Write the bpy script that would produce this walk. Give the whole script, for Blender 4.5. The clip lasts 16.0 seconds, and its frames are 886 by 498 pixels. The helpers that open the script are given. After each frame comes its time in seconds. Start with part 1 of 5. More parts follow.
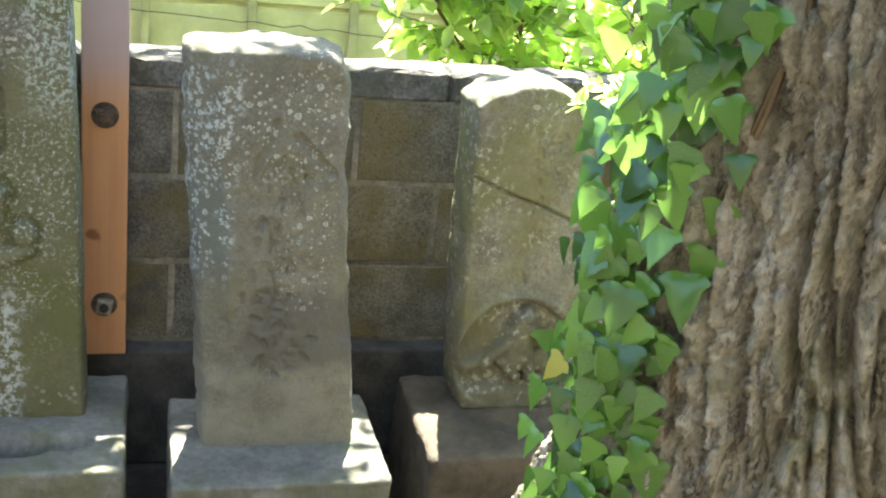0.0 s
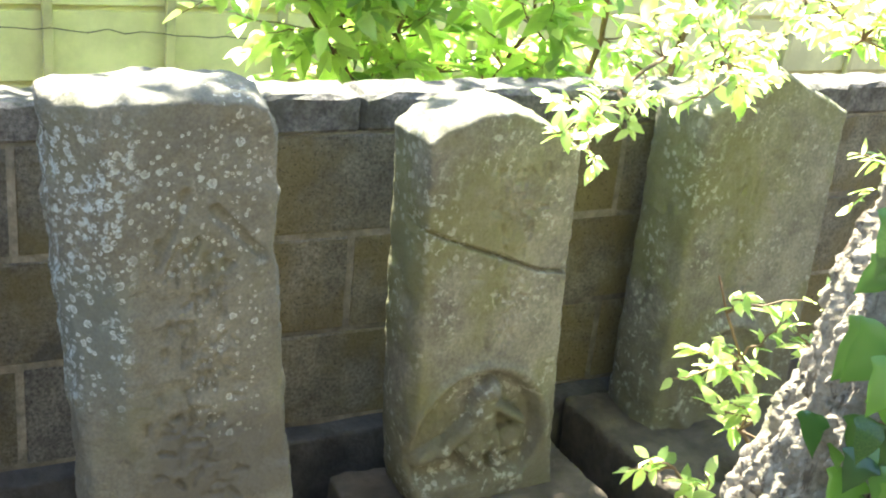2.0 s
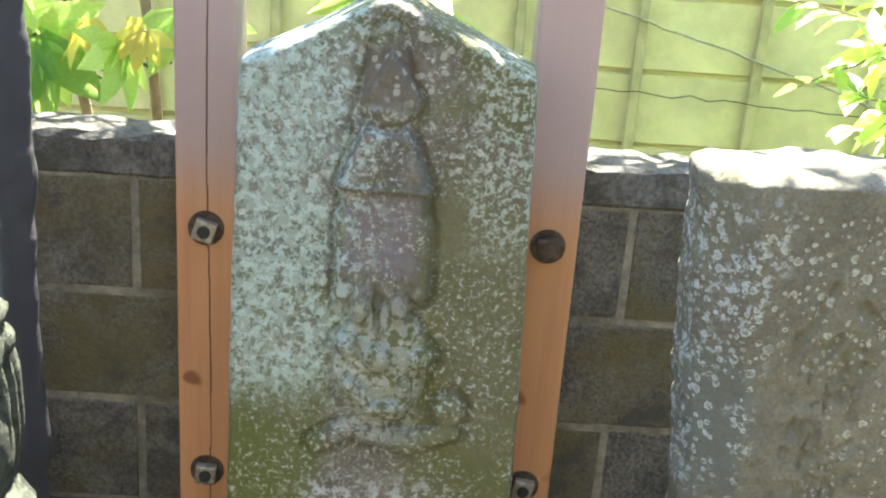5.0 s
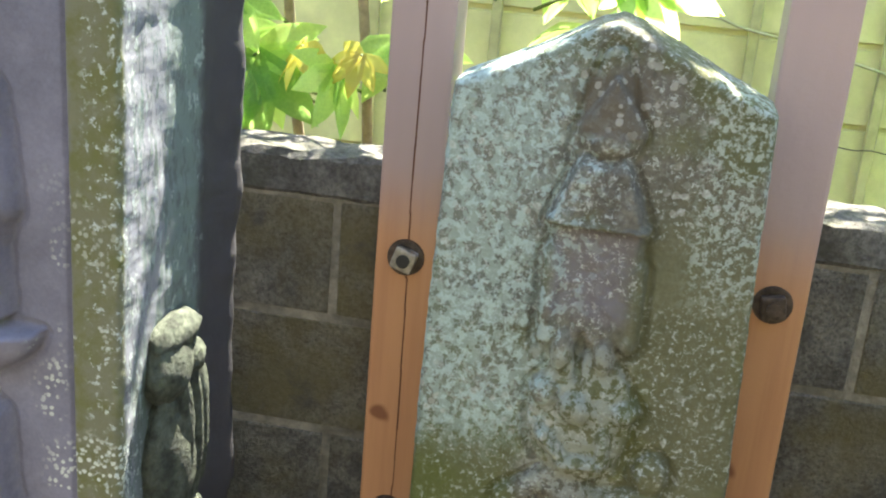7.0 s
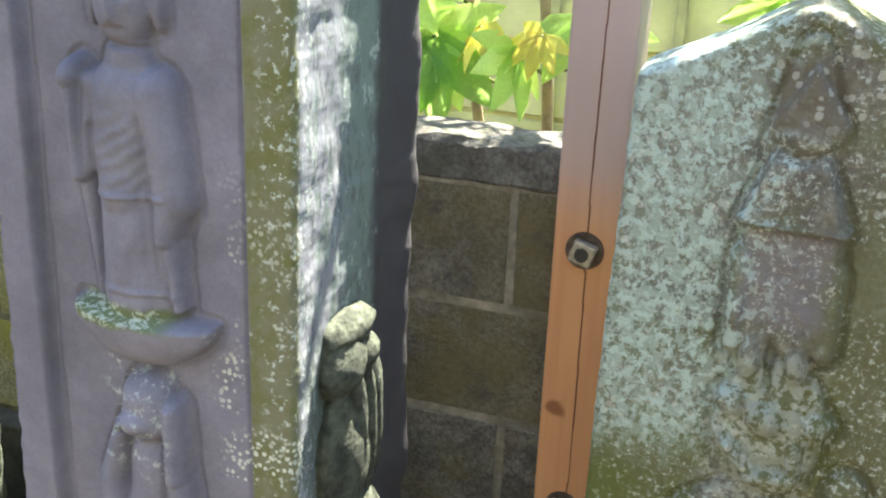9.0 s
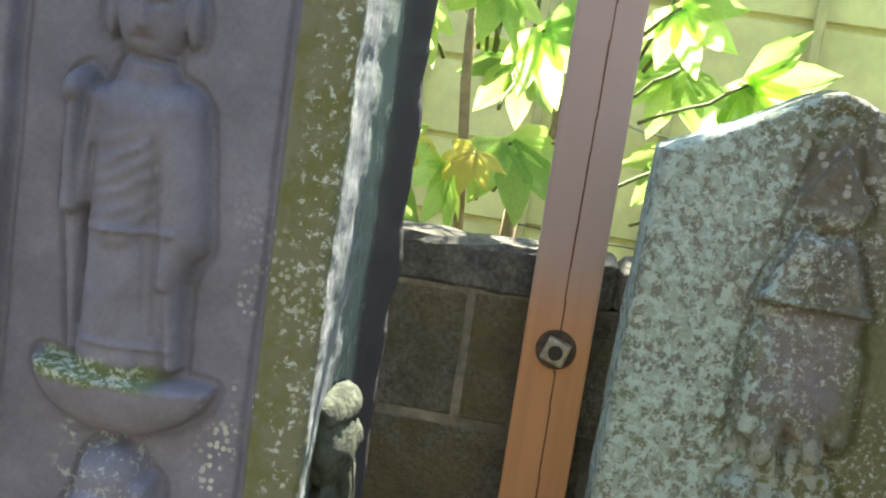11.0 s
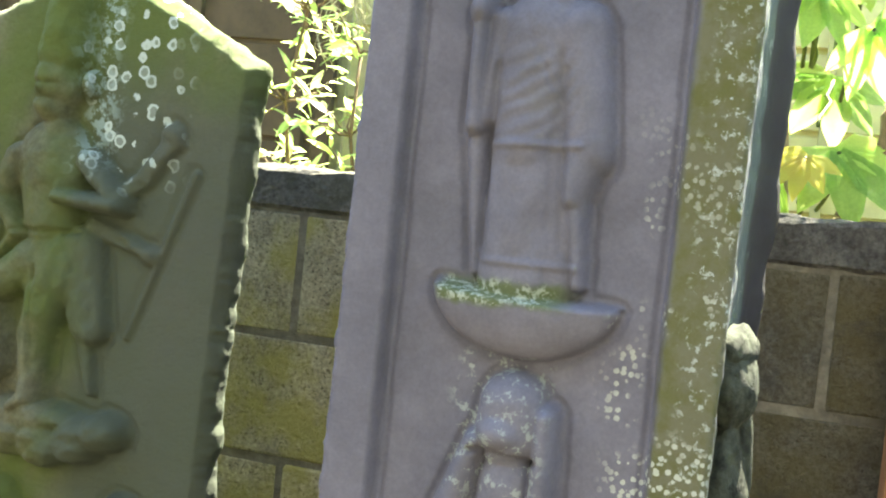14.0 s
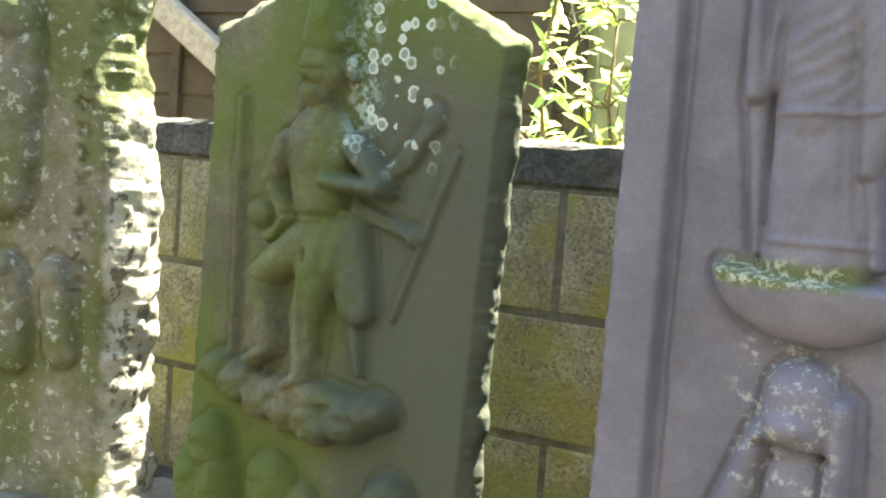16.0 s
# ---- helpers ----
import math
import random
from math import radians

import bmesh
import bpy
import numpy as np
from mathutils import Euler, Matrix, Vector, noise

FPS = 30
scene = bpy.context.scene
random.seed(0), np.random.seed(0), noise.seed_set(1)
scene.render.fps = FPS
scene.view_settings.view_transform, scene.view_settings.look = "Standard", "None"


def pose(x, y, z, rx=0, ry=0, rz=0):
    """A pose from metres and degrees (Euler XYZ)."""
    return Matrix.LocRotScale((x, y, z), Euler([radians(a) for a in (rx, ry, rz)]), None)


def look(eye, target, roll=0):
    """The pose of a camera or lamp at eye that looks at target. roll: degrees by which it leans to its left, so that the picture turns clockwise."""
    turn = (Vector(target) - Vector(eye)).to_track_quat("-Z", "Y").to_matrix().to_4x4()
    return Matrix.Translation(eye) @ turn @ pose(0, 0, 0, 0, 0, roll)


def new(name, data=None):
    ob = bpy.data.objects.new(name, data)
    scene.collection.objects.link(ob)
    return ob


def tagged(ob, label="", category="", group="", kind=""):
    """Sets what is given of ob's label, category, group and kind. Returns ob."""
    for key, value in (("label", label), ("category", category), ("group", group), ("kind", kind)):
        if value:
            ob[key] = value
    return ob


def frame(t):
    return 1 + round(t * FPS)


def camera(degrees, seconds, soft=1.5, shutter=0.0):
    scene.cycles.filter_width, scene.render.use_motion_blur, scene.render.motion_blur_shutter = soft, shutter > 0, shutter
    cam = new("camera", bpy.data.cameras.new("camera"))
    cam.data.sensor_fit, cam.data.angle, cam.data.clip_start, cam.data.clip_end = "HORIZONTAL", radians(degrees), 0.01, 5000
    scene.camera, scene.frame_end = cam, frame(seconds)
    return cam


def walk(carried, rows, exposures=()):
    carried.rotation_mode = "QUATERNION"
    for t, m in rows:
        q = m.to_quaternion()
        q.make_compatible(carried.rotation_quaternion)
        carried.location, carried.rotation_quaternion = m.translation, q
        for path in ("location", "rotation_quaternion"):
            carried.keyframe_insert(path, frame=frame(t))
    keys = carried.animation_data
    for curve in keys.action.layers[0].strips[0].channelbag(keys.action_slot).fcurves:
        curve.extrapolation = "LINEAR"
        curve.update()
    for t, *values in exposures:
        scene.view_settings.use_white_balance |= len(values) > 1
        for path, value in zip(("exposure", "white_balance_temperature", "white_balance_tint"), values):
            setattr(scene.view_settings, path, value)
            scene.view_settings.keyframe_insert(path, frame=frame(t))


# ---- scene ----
cam = camera(43.0, 16.0, soft=2.1)
PATH = [
    (0, (-0.075, -2.421, 1.51), (0.448, -0.629, 0.792), 6.9),
    (0.5, (-0.156, -2.251, 1.504), (0.502, -0.511, 0.771), 5.0),
    (1, (-0.231, -2.092, 1.485), (0.628, -0.425, 0.79), 5.7),
    (1.5, (-0.25, -1.975, 1.469), (0.711, -0.362, 0.78), 6.2),
    (2, (-0.193, -1.825, 1.459), (0.696, -0.186, 0.734), 6.0),
    (2.5, (-0.154, -1.755, 1.471), (0.543, -0.035, 0.723), 5.2),
    (3, (-0.199, -1.725, 1.461), (0.308, 0.063, 0.722), 4.2),
    (3.5, (-0.268, -1.71, 1.454), (0.071, 0.121, 0.724), 3.4),
    (4, (-0.308, -1.722, 1.448), (-0.119, 0.137, 0.736), 2.8),
    (4.2, (-0.321, -1.726, 1.448), (-0.169, 0.139, 0.742), 2.8),
    (6.3, (-0.451, -1.682, 1.409), (-0.488, 0.21, 0.763), 6.1),
    (6.5, (-0.5, -1.688, 1.384), (-0.511, 0.217, 0.774), 6.8),
    (7, (-0.361, -1.617, 1.393), (-0.672, 0.254, 0.757), 4.9),
    (7.5, (-0.326, -1.552, 1.404), (-0.83, 0.264, 0.734), 3.6),
    (8, (-0.345, -1.554, 1.417), (-0.95, 0.222, 0.724), 2.2),
    (8.5, (-0.306, -1.513, 1.409), (-1.011, 0.218, 0.698), 2.1),
    (9, (-0.372, -1.557, 1.417), (-0.983, 0.207, 0.7), 2.3),
    (9.2, (-0.401, -1.549, 1.402), (-0.97, 0.238, 0.708), 3.6),
    (11.3, (-0.702, -1.594, 1.15), (-0.918, 0.385, 0.913), 8.4),
    (11.5, (-0.718, -1.594, 1.105), (-0.945, 0.385, 0.926), 8.5),
    (12, (-0.745, -1.586, 0.981), (-1.036, 0.393, 0.935), 9.0),
    (12.5, (-0.762, -1.612, 0.955), (-1.129, 0.353, 0.914), 7.4),
    (13, (-0.797, -1.615, 0.944), (-1.238, 0.335, 0.898), 6.4),
    (13.5, (-0.819, -1.621, 0.941), (-1.346, 0.307, 0.87), 5.7),
    (14, (-0.835, -1.621, 0.941), (-1.454, 0.278, 0.854), 5.8),
    (14.5, (-0.853, -1.61, 0.949), (-1.565, 0.256, 0.836), 5.5),
    (15, (-0.871, -1.592, 0.96), (-1.679, 0.232, 0.813), 4.9),
    (15.5, (-0.873, -1.583, 0.961), (-1.792, 0.186, 0.794), 4.3),
    (16, (-0.875, -1.586, 0.948), (-1.885, 0.131, 0.771), 4.0),
]
walk(cam, [(t, look(*row)) for t, *row in PATH], ((0, 3.55, 6500, 9), (2.5, 3.58, 6400, 9), (4.2, 3.72, 6500, 11), (6.5, 3.47, 6650, 8), (9, 3.62, 6750, 8), (11.4, 3.1, 6900, 4), (12.6, 3.4, 6950, 3), (14, 3.68, 7100, 3), (14.6, 3.85, 7200, 3), (16, 3.7, 7200, 6)))

# ---- light ----
world = bpy.data.worlds.new("sky")
scene.world = world
world.use_nodes = True
wn = world.node_tree.nodes
sky = wn.new("ShaderNodeTexSky")
sky.sky_type, sky.sun_disc = "NISHITA", False
sky.sun_elevation, sky.sun_rotation = radians(61), radians(10)
world.node_tree.links.new(sky.outputs[0], wn["Background"].inputs[0])
wn["Background"].inputs[1].default_value = 0.085
sun = new("sun", bpy.data.lights.new("sun", "SUN"))
sun.data.energy, sun.data.angle, sun.data.color = 5.0, radians(0.5), (1.0, 0.95, 0.86)
sun.matrix_world = look((0.08, 0.465, 0.875), (0, 0, 0))


# ---- materials ----
def mat(name):
    m = bpy.data.materials.new(name)
    m.use_nodes = True
    return m, m.node_tree.nodes, m.node_tree.links, m.node_tree.nodes["Principled BSDF"]


class Paint:
    """A small helper to stack procedural layers on a principled surface."""

    def __init__(self, name, colour, rough=0.9, bump=0.3, grain=90.0, per_object=False):
        self.m, self.n, self.l, self.p = mat(name)
        tc = self.n.new("ShaderNodeTexCoord")
        self.co = tc.outputs["Object"]
        if per_object:
            info = self.n.new("ShaderNodeObjectInfo")
            add = self.n.new("ShaderNodeVectorMath")
            add.operation = "MULTIPLY_ADD"
            add.inputs[1].default_value = (1, 1, 1)
            self.l.new(self.co, add.inputs[0])
            sc = self.n.new("ShaderNodeMath")
            sc.operation = "MULTIPLY"
            sc.inputs[1].default_value = 37.0
            self.l.new(info.outputs["Random"], sc.inputs[0])
            self.l.new(sc.outputs[0], add.inputs[2])
            self.co = add.outputs[0]
            self.random = info.outputs["Random"]
        rgb = self.n.new("ShaderNodeRGB")
        rgb.outputs[0].default_value = (*colour, 1)
        self.c = rgb.outputs[0]
        self.p.inputs["Roughness"].default_value = rough
        self.p.inputs["Specular IOR Level"].default_value = 0.3
        fine = self.noise(grain, 6, 0.7)
        coarse = self.noise(grain / 7, 4, 0.6)
        mix = self.math("MULTIPLY_ADD", coarse, 1.5, fine)
        self.b = self.n.new("ShaderNodeBump")
        self.b.inputs["Strength"].default_value, self.b.inputs["Distance"].default_value = bump, 0.010
        self.l.new(mix, self.b.inputs["Height"])
        self.l.new(self.b.outputs[0], self.p.inputs["Normal"])
        self.height = mix

    def math(self, op, a, b=None, c=None):
        k = self.n.new("ShaderNodeMath")
        k.operation = op
        for i, v in enumerate((a, b, c)):
            if v is None:
                continue
            if isinstance(v, (int, float)):
                k.inputs[i].default_value = v
            else:
                self.l.new(v, k.inputs[i])
        return k.outputs[0]

    def noise(self, scale, detail=5.0, rough=0.6, stretch=None, offset=(0, 0, 0)):
        k = self.n.new("ShaderNodeTexNoise")
        k.inputs["Scale"].default_value, k.inputs["Detail"].default_value, k.inputs["Roughness"].default_value = scale, detail, rough
        mp = self.n.new("ShaderNodeMapping")
        mp.inputs["Scale"].default_value = stretch or (1, 1, 1)
        mp.inputs["Location"].default_value = offset
        self.l.new(self.co, mp.inputs[0])
        self.l.new(mp.outputs[0], k.inputs["Vector"])
        return k.outputs["Fac"]

    def cells(self, scale, offset=(0, 0, 0), rnd=1.0):
        k = self.n.new("ShaderNodeTexVoronoi")
        k.inputs["Scale"].default_value, k.inputs["Randomness"].default_value = scale, rnd
        mp = self.n.new("ShaderNodeMapping")
        mp.inputs["Location"].default_value = offset
        self.l.new(self.co, mp.inputs[0])
        wob = self.n.new("ShaderNodeTexNoise")
        wob.inputs["Scale"].default_value = scale * 2.0
        self.l.new(mp.outputs[0], wob.inputs["Vector"])
        mixv = self.n.new("ShaderNodeVectorMath")
        mixv.operation = "MULTIPLY_ADD"
        mixv.inputs[1].default_value = (0.35 / scale,) * 3
        self.l.new(wob.outputs["Color"], mixv.inputs[0])
        self.l.new(mp.outputs[0], mixv.inputs[2])
        self.l.new(mixv.outputs[0], k.inputs["Vector"])
        return k.outputs["Distance"], k.outputs["Color"]

    def step(self, v, a, b):
        k = self.n.new("ShaderNodeMapRange")
        k.interpolation_type = "SMOOTHSTEP"
        k.inputs["From Min"].default_value, k.inputs["From Max"].default_value = a, b
        self.l.new(v, k.inputs["Value"])
        return k.outputs[0]

    def axis(self, i, a, b):
        k = self.n.new("ShaderNodeSeparateXYZ")
        self.l.new(self.co, k.inputs[0])
        return self.step(k.outputs[i], a, b)

    def wobbly(self, i, a, b, amount=0.05, scale=14.0):
        k = self.n.new("ShaderNodeSeparateXYZ")
        self.l.new(self.co, k.inputs[0])
        v = self.math("MULTIPLY_ADD", self.noise(scale), amount * 2, k.outputs[i])
        return self.step(self.math("SUBTRACT", v, amount), a, b)

    def both(self, *masks):
        out = masks[0]
        for k in masks[1:]:
            out = self.math("MULTIPLY", out, k)
        return out

    def lay(self, mask, colour, amount=1.0):
        k = self.n.new("ShaderNodeMix")
        k.data_type = "RGBA"
        fac = self.math("MULTIPLY", mask, amount)
        self.l.new(fac, k.inputs[0])
        self.l.new(self.c, k.inputs[6])
        if isinstance(colour, tuple):
            k.inputs[7].default_value = (*colour, 1)
        else:
            self.l.new(colour, k.inputs[7])
        self.c = k.outputs[2]
        return self

    def shade(self, scale, lo, hi, detail=6.0, stretch=None):
        """Multiplies the colour by a mottling between lo and hi."""
        f = self.noise(scale, detail, 0.65, stretch, (3.1, 1.7, 0.4))
        f = self.step(f, 0.3, 0.7)
        g = self.math("MULTIPLY_ADD", f, hi - lo, lo)
        k = self.n.new("ShaderNodeMix")
        k.data_type, k.blend_type = "RGBA", "MULTIPLY"
        k.inputs[0].default_value = 1
        comb = self.n.new("ShaderNodeCombineXYZ")
        for i in range(3):
            self.l.new(g, comb.inputs[i])
        self.l.new(self.c, k.inputs[6])
        self.l.new(comb.outputs[0], k.inputs[7])
        self.c = k.outputs[2]
        return self

    def done(self):
        self.l.new(self.c, self.p.inputs["Base Color"])
        return self.m


LICHEN = (0.42, 0.45, 0.40)
TEAL = (0.27, 0.39, 0.34)
MOSS = (0.085, 0.095, 0.022)


def stone_e():
    s = Paint("grey_rough_stone", (0.150, 0.143, 0.106), 0.92, 0.55, 110)
    s.shade(6, 0.82, 1.12).shade(25, 0.88, 1.08).shade(190, 0.80, 1.14)
    s.lay(s.step(s.noise(6, 5, 0.6), 0.5, 0.68), (0.125, 0.124, 0.070), 0.6)
    s.lay(s.both(s.wobbly(2, 0.36, 0.31, 0.03, 9), s.wobbly(2, 0.14, 0.20, 0.03, 16), s.wobbly(0, -0.10, -0.06, 0.03, 9)), (0.092, 0.088, 0.070), 0.75)
    s.lay(s.both(s.wobbly(2, 0.20, 0.15, 0.05, 9), s.step(s.noise(14, 4, 0.6, None, (2, 2, 7)), 0.35, 0.6)), (0.20, 0.196, 0.150), 0.6)
    left = s.both(s.wobbly(0, -0.095, -0.130, 0.03, 16), s.wobbly(2, 0.32, 0.42, 0.05), s.wobbly(2, 0.80, 0.74, 0.04))
    crown = s.both(s.wobbly(2, 0.52, 0.60, 0.05), s.wobbly(2, 0.775, 0.755, 0.01), s.wobbly(0, 0.08, 0.05, 0.02))
    middle = s.both(s.wobbly(0, -0.04, -0.01, 0.02), s.wobbly(0, 0.09, 0.06, 0.02), s.wobbly(2, 0.27, 0.34, 0.04))
    s.lay(s.both(left, s.wobbly(2, 0.60, 0.52, 0.05)), (0.115, 0.135, 0.118), 0.55)
    for scale, seed, zone, keep, colour in ((58, 5, left, 0.56, (0.40, 0.45, 0.42)), (84, 2, left, 0.55, (0.42, 0.46, 0.43)), (56, 8, crown, 0.76, (0.36, 0.39, 0.33)), (110, 4, crown, 0.74, (0.40, 0.42, 0.36)), (64, 11, middle, 0.82, (0.40, 0.42, 0.36)), (130, 3, middle, 0.74, (0.36, 0.37, 0.31))):
        d, c = s.cells(scale, (seed, seed * 0.7, seed * 1.3))
        sep = s.n.new("ShaderNodeSeparateColor")
        s.l.new(c, sep.inputs[0])
        ring = s.math("MAXIMUM", s.step(d, 0.16, 0.27), 0.55)
        s.lay(s.both(s.step(d, 0.40, 0.33), s.step(sep.outputs[0], keep, keep + 0.03), zone, ring, s.step(s.noise(scale * 2.2, 4, 0.6), 0.40, 0.50)), colour, 0.8)
    s.lay(s.both(s.step(s.noise(75, 7, 0.7, None, (3, 9, 1)), 0.53, 0.58), left, s.step(s.noise(13, 3, 0.5, None, (7, 2, 3)), 0.44, 0.52)), (0.36, 0.42, 0.40), 0.75)
    return s.done()


def stone_d():
    s = Paint("mossy_lichened_stone", (0.145, 0.135, 0.105), 0.92, 0.5, 120)
    s.shade(9, 0.65, 1.15).shade(30, 0.8, 1.1).shade(150, 0.75, 1.18)
    s.lay(s.step(s.noise(5.5, 5, 0.6, None, (2, 7, 1)), 0.45, 0.58), MOSS, 0.6)
    s.lay(s.both(s.wobbly(0, -0.05, -0.09, 0.05, 8), s.wobbly(2, 0.48, 0.36, 0.1, 6)), (0.085, 0.10, 0.022), 0.8)
    s.lay(s.both(s.wobbly(0, -0.055, -0.04, 0.01), s.wobbly(0, 0.06, 0.045, 0.01), s.wobbly(2, 0.60, 0.63, 0.02), s.wobbly(2, 0.735, 0.72, 0.02)), (0.15, 0.135, 0.14), 0.8)
    s.lay(s.both(s.wobbly(0, 0.02, 0.07, 0.06, 9), s.wobbly(2, 0.85, 0.65, 0.12, 6)), (0.10, 0.105, 0.035), 0.6)
    spots = s.step(s.noise(120, 9, 0.78), 0.535, 0.585)
    left = s.wobbly(0, 0.0, -0.13, 0.07, 8)
    up = s.wobbly(2, 0.35, 0.48, 0.1, 7)
    s.lay(s.both(left, up, s.step(s.noise(7, 3, 0.5), 0.3, 0.5)), (0.19, 0.25, 0.205), 0.25)
    s.lay(s.both(spots, s.step(s.noise(8, 4, 0.6, None, (9, 3, 2)), 0.38, 0.5), s.wobbly(2, 0.05, 0.3, 0.2, 6)), LICHEN, 0.65)
    s.lay(s.both(s.step(s.noise(62, 4, 0.62, (1, 1, 0.8), (1, 0, 6)), 0.475, 0.515), left, up, s.step(s.noise(13, 3, 0.5, None, (5, 1, 2)), 0.30, 0.42)), (0.26, 0.325, 0.275), 0.78)
    s.lay(s.both(s.step(s.noise(150, 9, 0.8, None, (6, 2, 1)), 0.50, 0.57), s.step(s.noise(16, 4, 0.6, None, (2, 8, 5)), 0.42, 0.55), left, up), (0.37, 0.46, 0.42), 0.6)
    s.lay(s.both(s.step(s.noise(70, 4, 0.65, None, (8, 3, 3)), 0.52, 0.555), s.wobbly(0, 0.03, -0.06, 0.06, 8), up), (0.36, 0.45, 0.41), 0.7)
    s.lay(s.both(s.wobbly(0, 0.10, 0.13, 0.02, 10), s.wobbly(2, 0.62, 0.70, 0.04, 9), s.step(s.noise(95, 7, 0.72, None, (2, 3, 9)), 0.50, 0.545)), (0.33, 0.38, 0.32), 0.75)
    s.lay(s.both(s.wobbly(0, -0.040, -0.028, 0.006, 30), s.wobbly(0, 0.048, 0.036, 0.006, 30), s.wobbly(2, 0.835, 0.848, 0.008, 30), s.wobbly(2, 0.925, 0.905, 0.008, 30)), (0.105, 0.088, 0.062), 0.85)
    s.lay(s.both(s.step(s.noise(60, 9, 0.75, None, (5, 0, 6)), 0.49, 0.54), s.wobbly(2, 0.30, 0.25, 0.04), s.wobbly(0, 0.11, 0.08, 0.03), s.wobbly(0, -0.11, -0.08, 0.03)), (0.40, 0.43, 0.42), 0.75)
    s.lay(s.both(s.step(s.noise(70, 5, 0.65, None, (5, 7, 6)), 0.46, 0.51), s.wobbly(2, 0.34, 0.38, 0.03), s.wobbly(2, 0.60, 0.56, 0.02), s.wobbly(0, 0.075, 0.055, 0.02), s.wobbly(0, -0.075, -0.05, 0.02)), (0.29, 0.31, 0.26), 0.6)
    d, c = s.cells(60, (5, 5, 5))
    s.lay(s.both(s.step(d, 0.34, 0.26), s.step(s.noise(7, 3, 0.5, None, (1, 2, 3)), 0.52, 0.62)), (0.46, 0.46, 0.40), 0.4)
    return s.done()


def stone_c():
    s = Paint("purple_grey_carved_stone", (0.152, 0.148, 0.180), 0.85, 0.16, 130)
    s.shade(5, 0.78, 1.12).shade(26, 0.90, 1.07).shade(220, 0.93, 1.06)
    s.lay(s.step(s.noise(4, 5, 0.6, None, (2, 7, 1)), 0.55, 0.75), (0.15, 0.145, 0.12), 0.5)
    right = s.wobbly(0, 0.146, 0.158, 0.008, 20)
    front = s.wobbly(1, 0.03, 0.015, 0.01, 20)
    s.lay(s.both(right, front), (0.125, 0.125, 0.045), 0.75)
    s.lay(s.both(right, front, s.step(s.noise(18, 6, 0.7), 0.42, 0.62)), (0.095, 0.10, 0.025), 0.8)
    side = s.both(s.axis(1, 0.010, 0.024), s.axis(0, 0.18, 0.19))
    fore = s.both(side, s.wobbly(1, 0.245, 0.225, 0.012, 30))
    s.lay(fore, (0.115, 0.150, 0.135), 0.9)
    s.lay(s.both(fore, s.wobbly(1, 0.165, 0.115, 0.03, 24), s.step(s.noise(55, 6, 0.7, (1, 1, 0.3)), 0.42, 0.49)), (0.205, 0.205, 0.235), 0.8)
    s.lay(s.both(fore, s.step(s.noise(80, 6, 0.7, (1, 1, 0.35), (4, 1, 2)), 0.53, 0.58)), (0.075, 0.085, 0.085), 0.7)
    # rear of the side near black: its shade is painted into the colour
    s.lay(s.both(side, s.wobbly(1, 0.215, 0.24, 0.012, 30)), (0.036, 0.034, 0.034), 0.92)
    s.lay(s.both(fore, s.wobbly(2, 0.66, 0.56, 0.05), s.wobbly(1, 0.02, 0.06, 0.01)), (0.065, 0.085, 0.06), 0.75)
    s.lay(s.both(fore, s.step(s.noise(60, 8, 0.7, (1, 1, 0.6)), 0.57, 0.62)), (0.30, 0.36, 0.33), 0.6)
    s.lay(s.both(s.wobbly(2, 0.638, 0.648, 0.012, 30), s.wobbly(2, 0.672, 0.660, 0.012, 30), s.wobbly(0, -0.09, -0.07, 0.01), s.wobbly(0, 0.07, 0.04, 0.02)), (0.09, 0.12, 0.03), 0.8)
    s.lay(s.both(s.wobbly(2, 0.640, 0.650, 0.012, 30), s.wobbly(2, 0.672, 0.660, 0.012, 30), s.wobbly(0, -0.09, -0.07, 0.01), s.wobbly(0, 0.05, 0.03, 0.02), s.step(s.noise(110, 6, 0.75), 0.50, 0.55)), (0.42, 0.47, 0.40), 0.7)
    s.lay(s.both(s.step(s.noise(70, 8, 0.72, None, (2, 6, 4)), 0.535, 0.585), s.wobbly(2, 0.42, 0.47, 0.02, 20), s.wobbly(2, 0.60, 0.58, 0.02, 20), s.wobbly(0, -0.07, -0.04, 0.02), s.wobbly(0, 0.06, 0.03, 0.02)), (0.36, 0.41, 0.37), 0.65)
    d, c = s.cells(125, (5, 5, 5))
    edge = s.both(s.wobbly(0, 0.085, 0.125, 0.03, 20), s.axis(1, 0.06, 0.02))
    s.lay(s.both(s.step(d, 0.42, 0.33), edge, s.step(s.noise(11, 3, 0.5, None, (1, 2, 3)), 0.5, 0.58), s.wobbly(2, 1.0, 0.5, 0.2)), (0.5, 0.53, 0.45), 0.8)
    s.lay(s.both(s.step(s.noise(90, 6, 0.7, None, (4, 4, 4)), 0.56, 0.6), s.wobbly(0, 0.16, 0.185, 0.012, 30), s.axis(1, 0.08, 0.04)), (0.42, 0.47, 0.42), 0.7)
    return s.done()


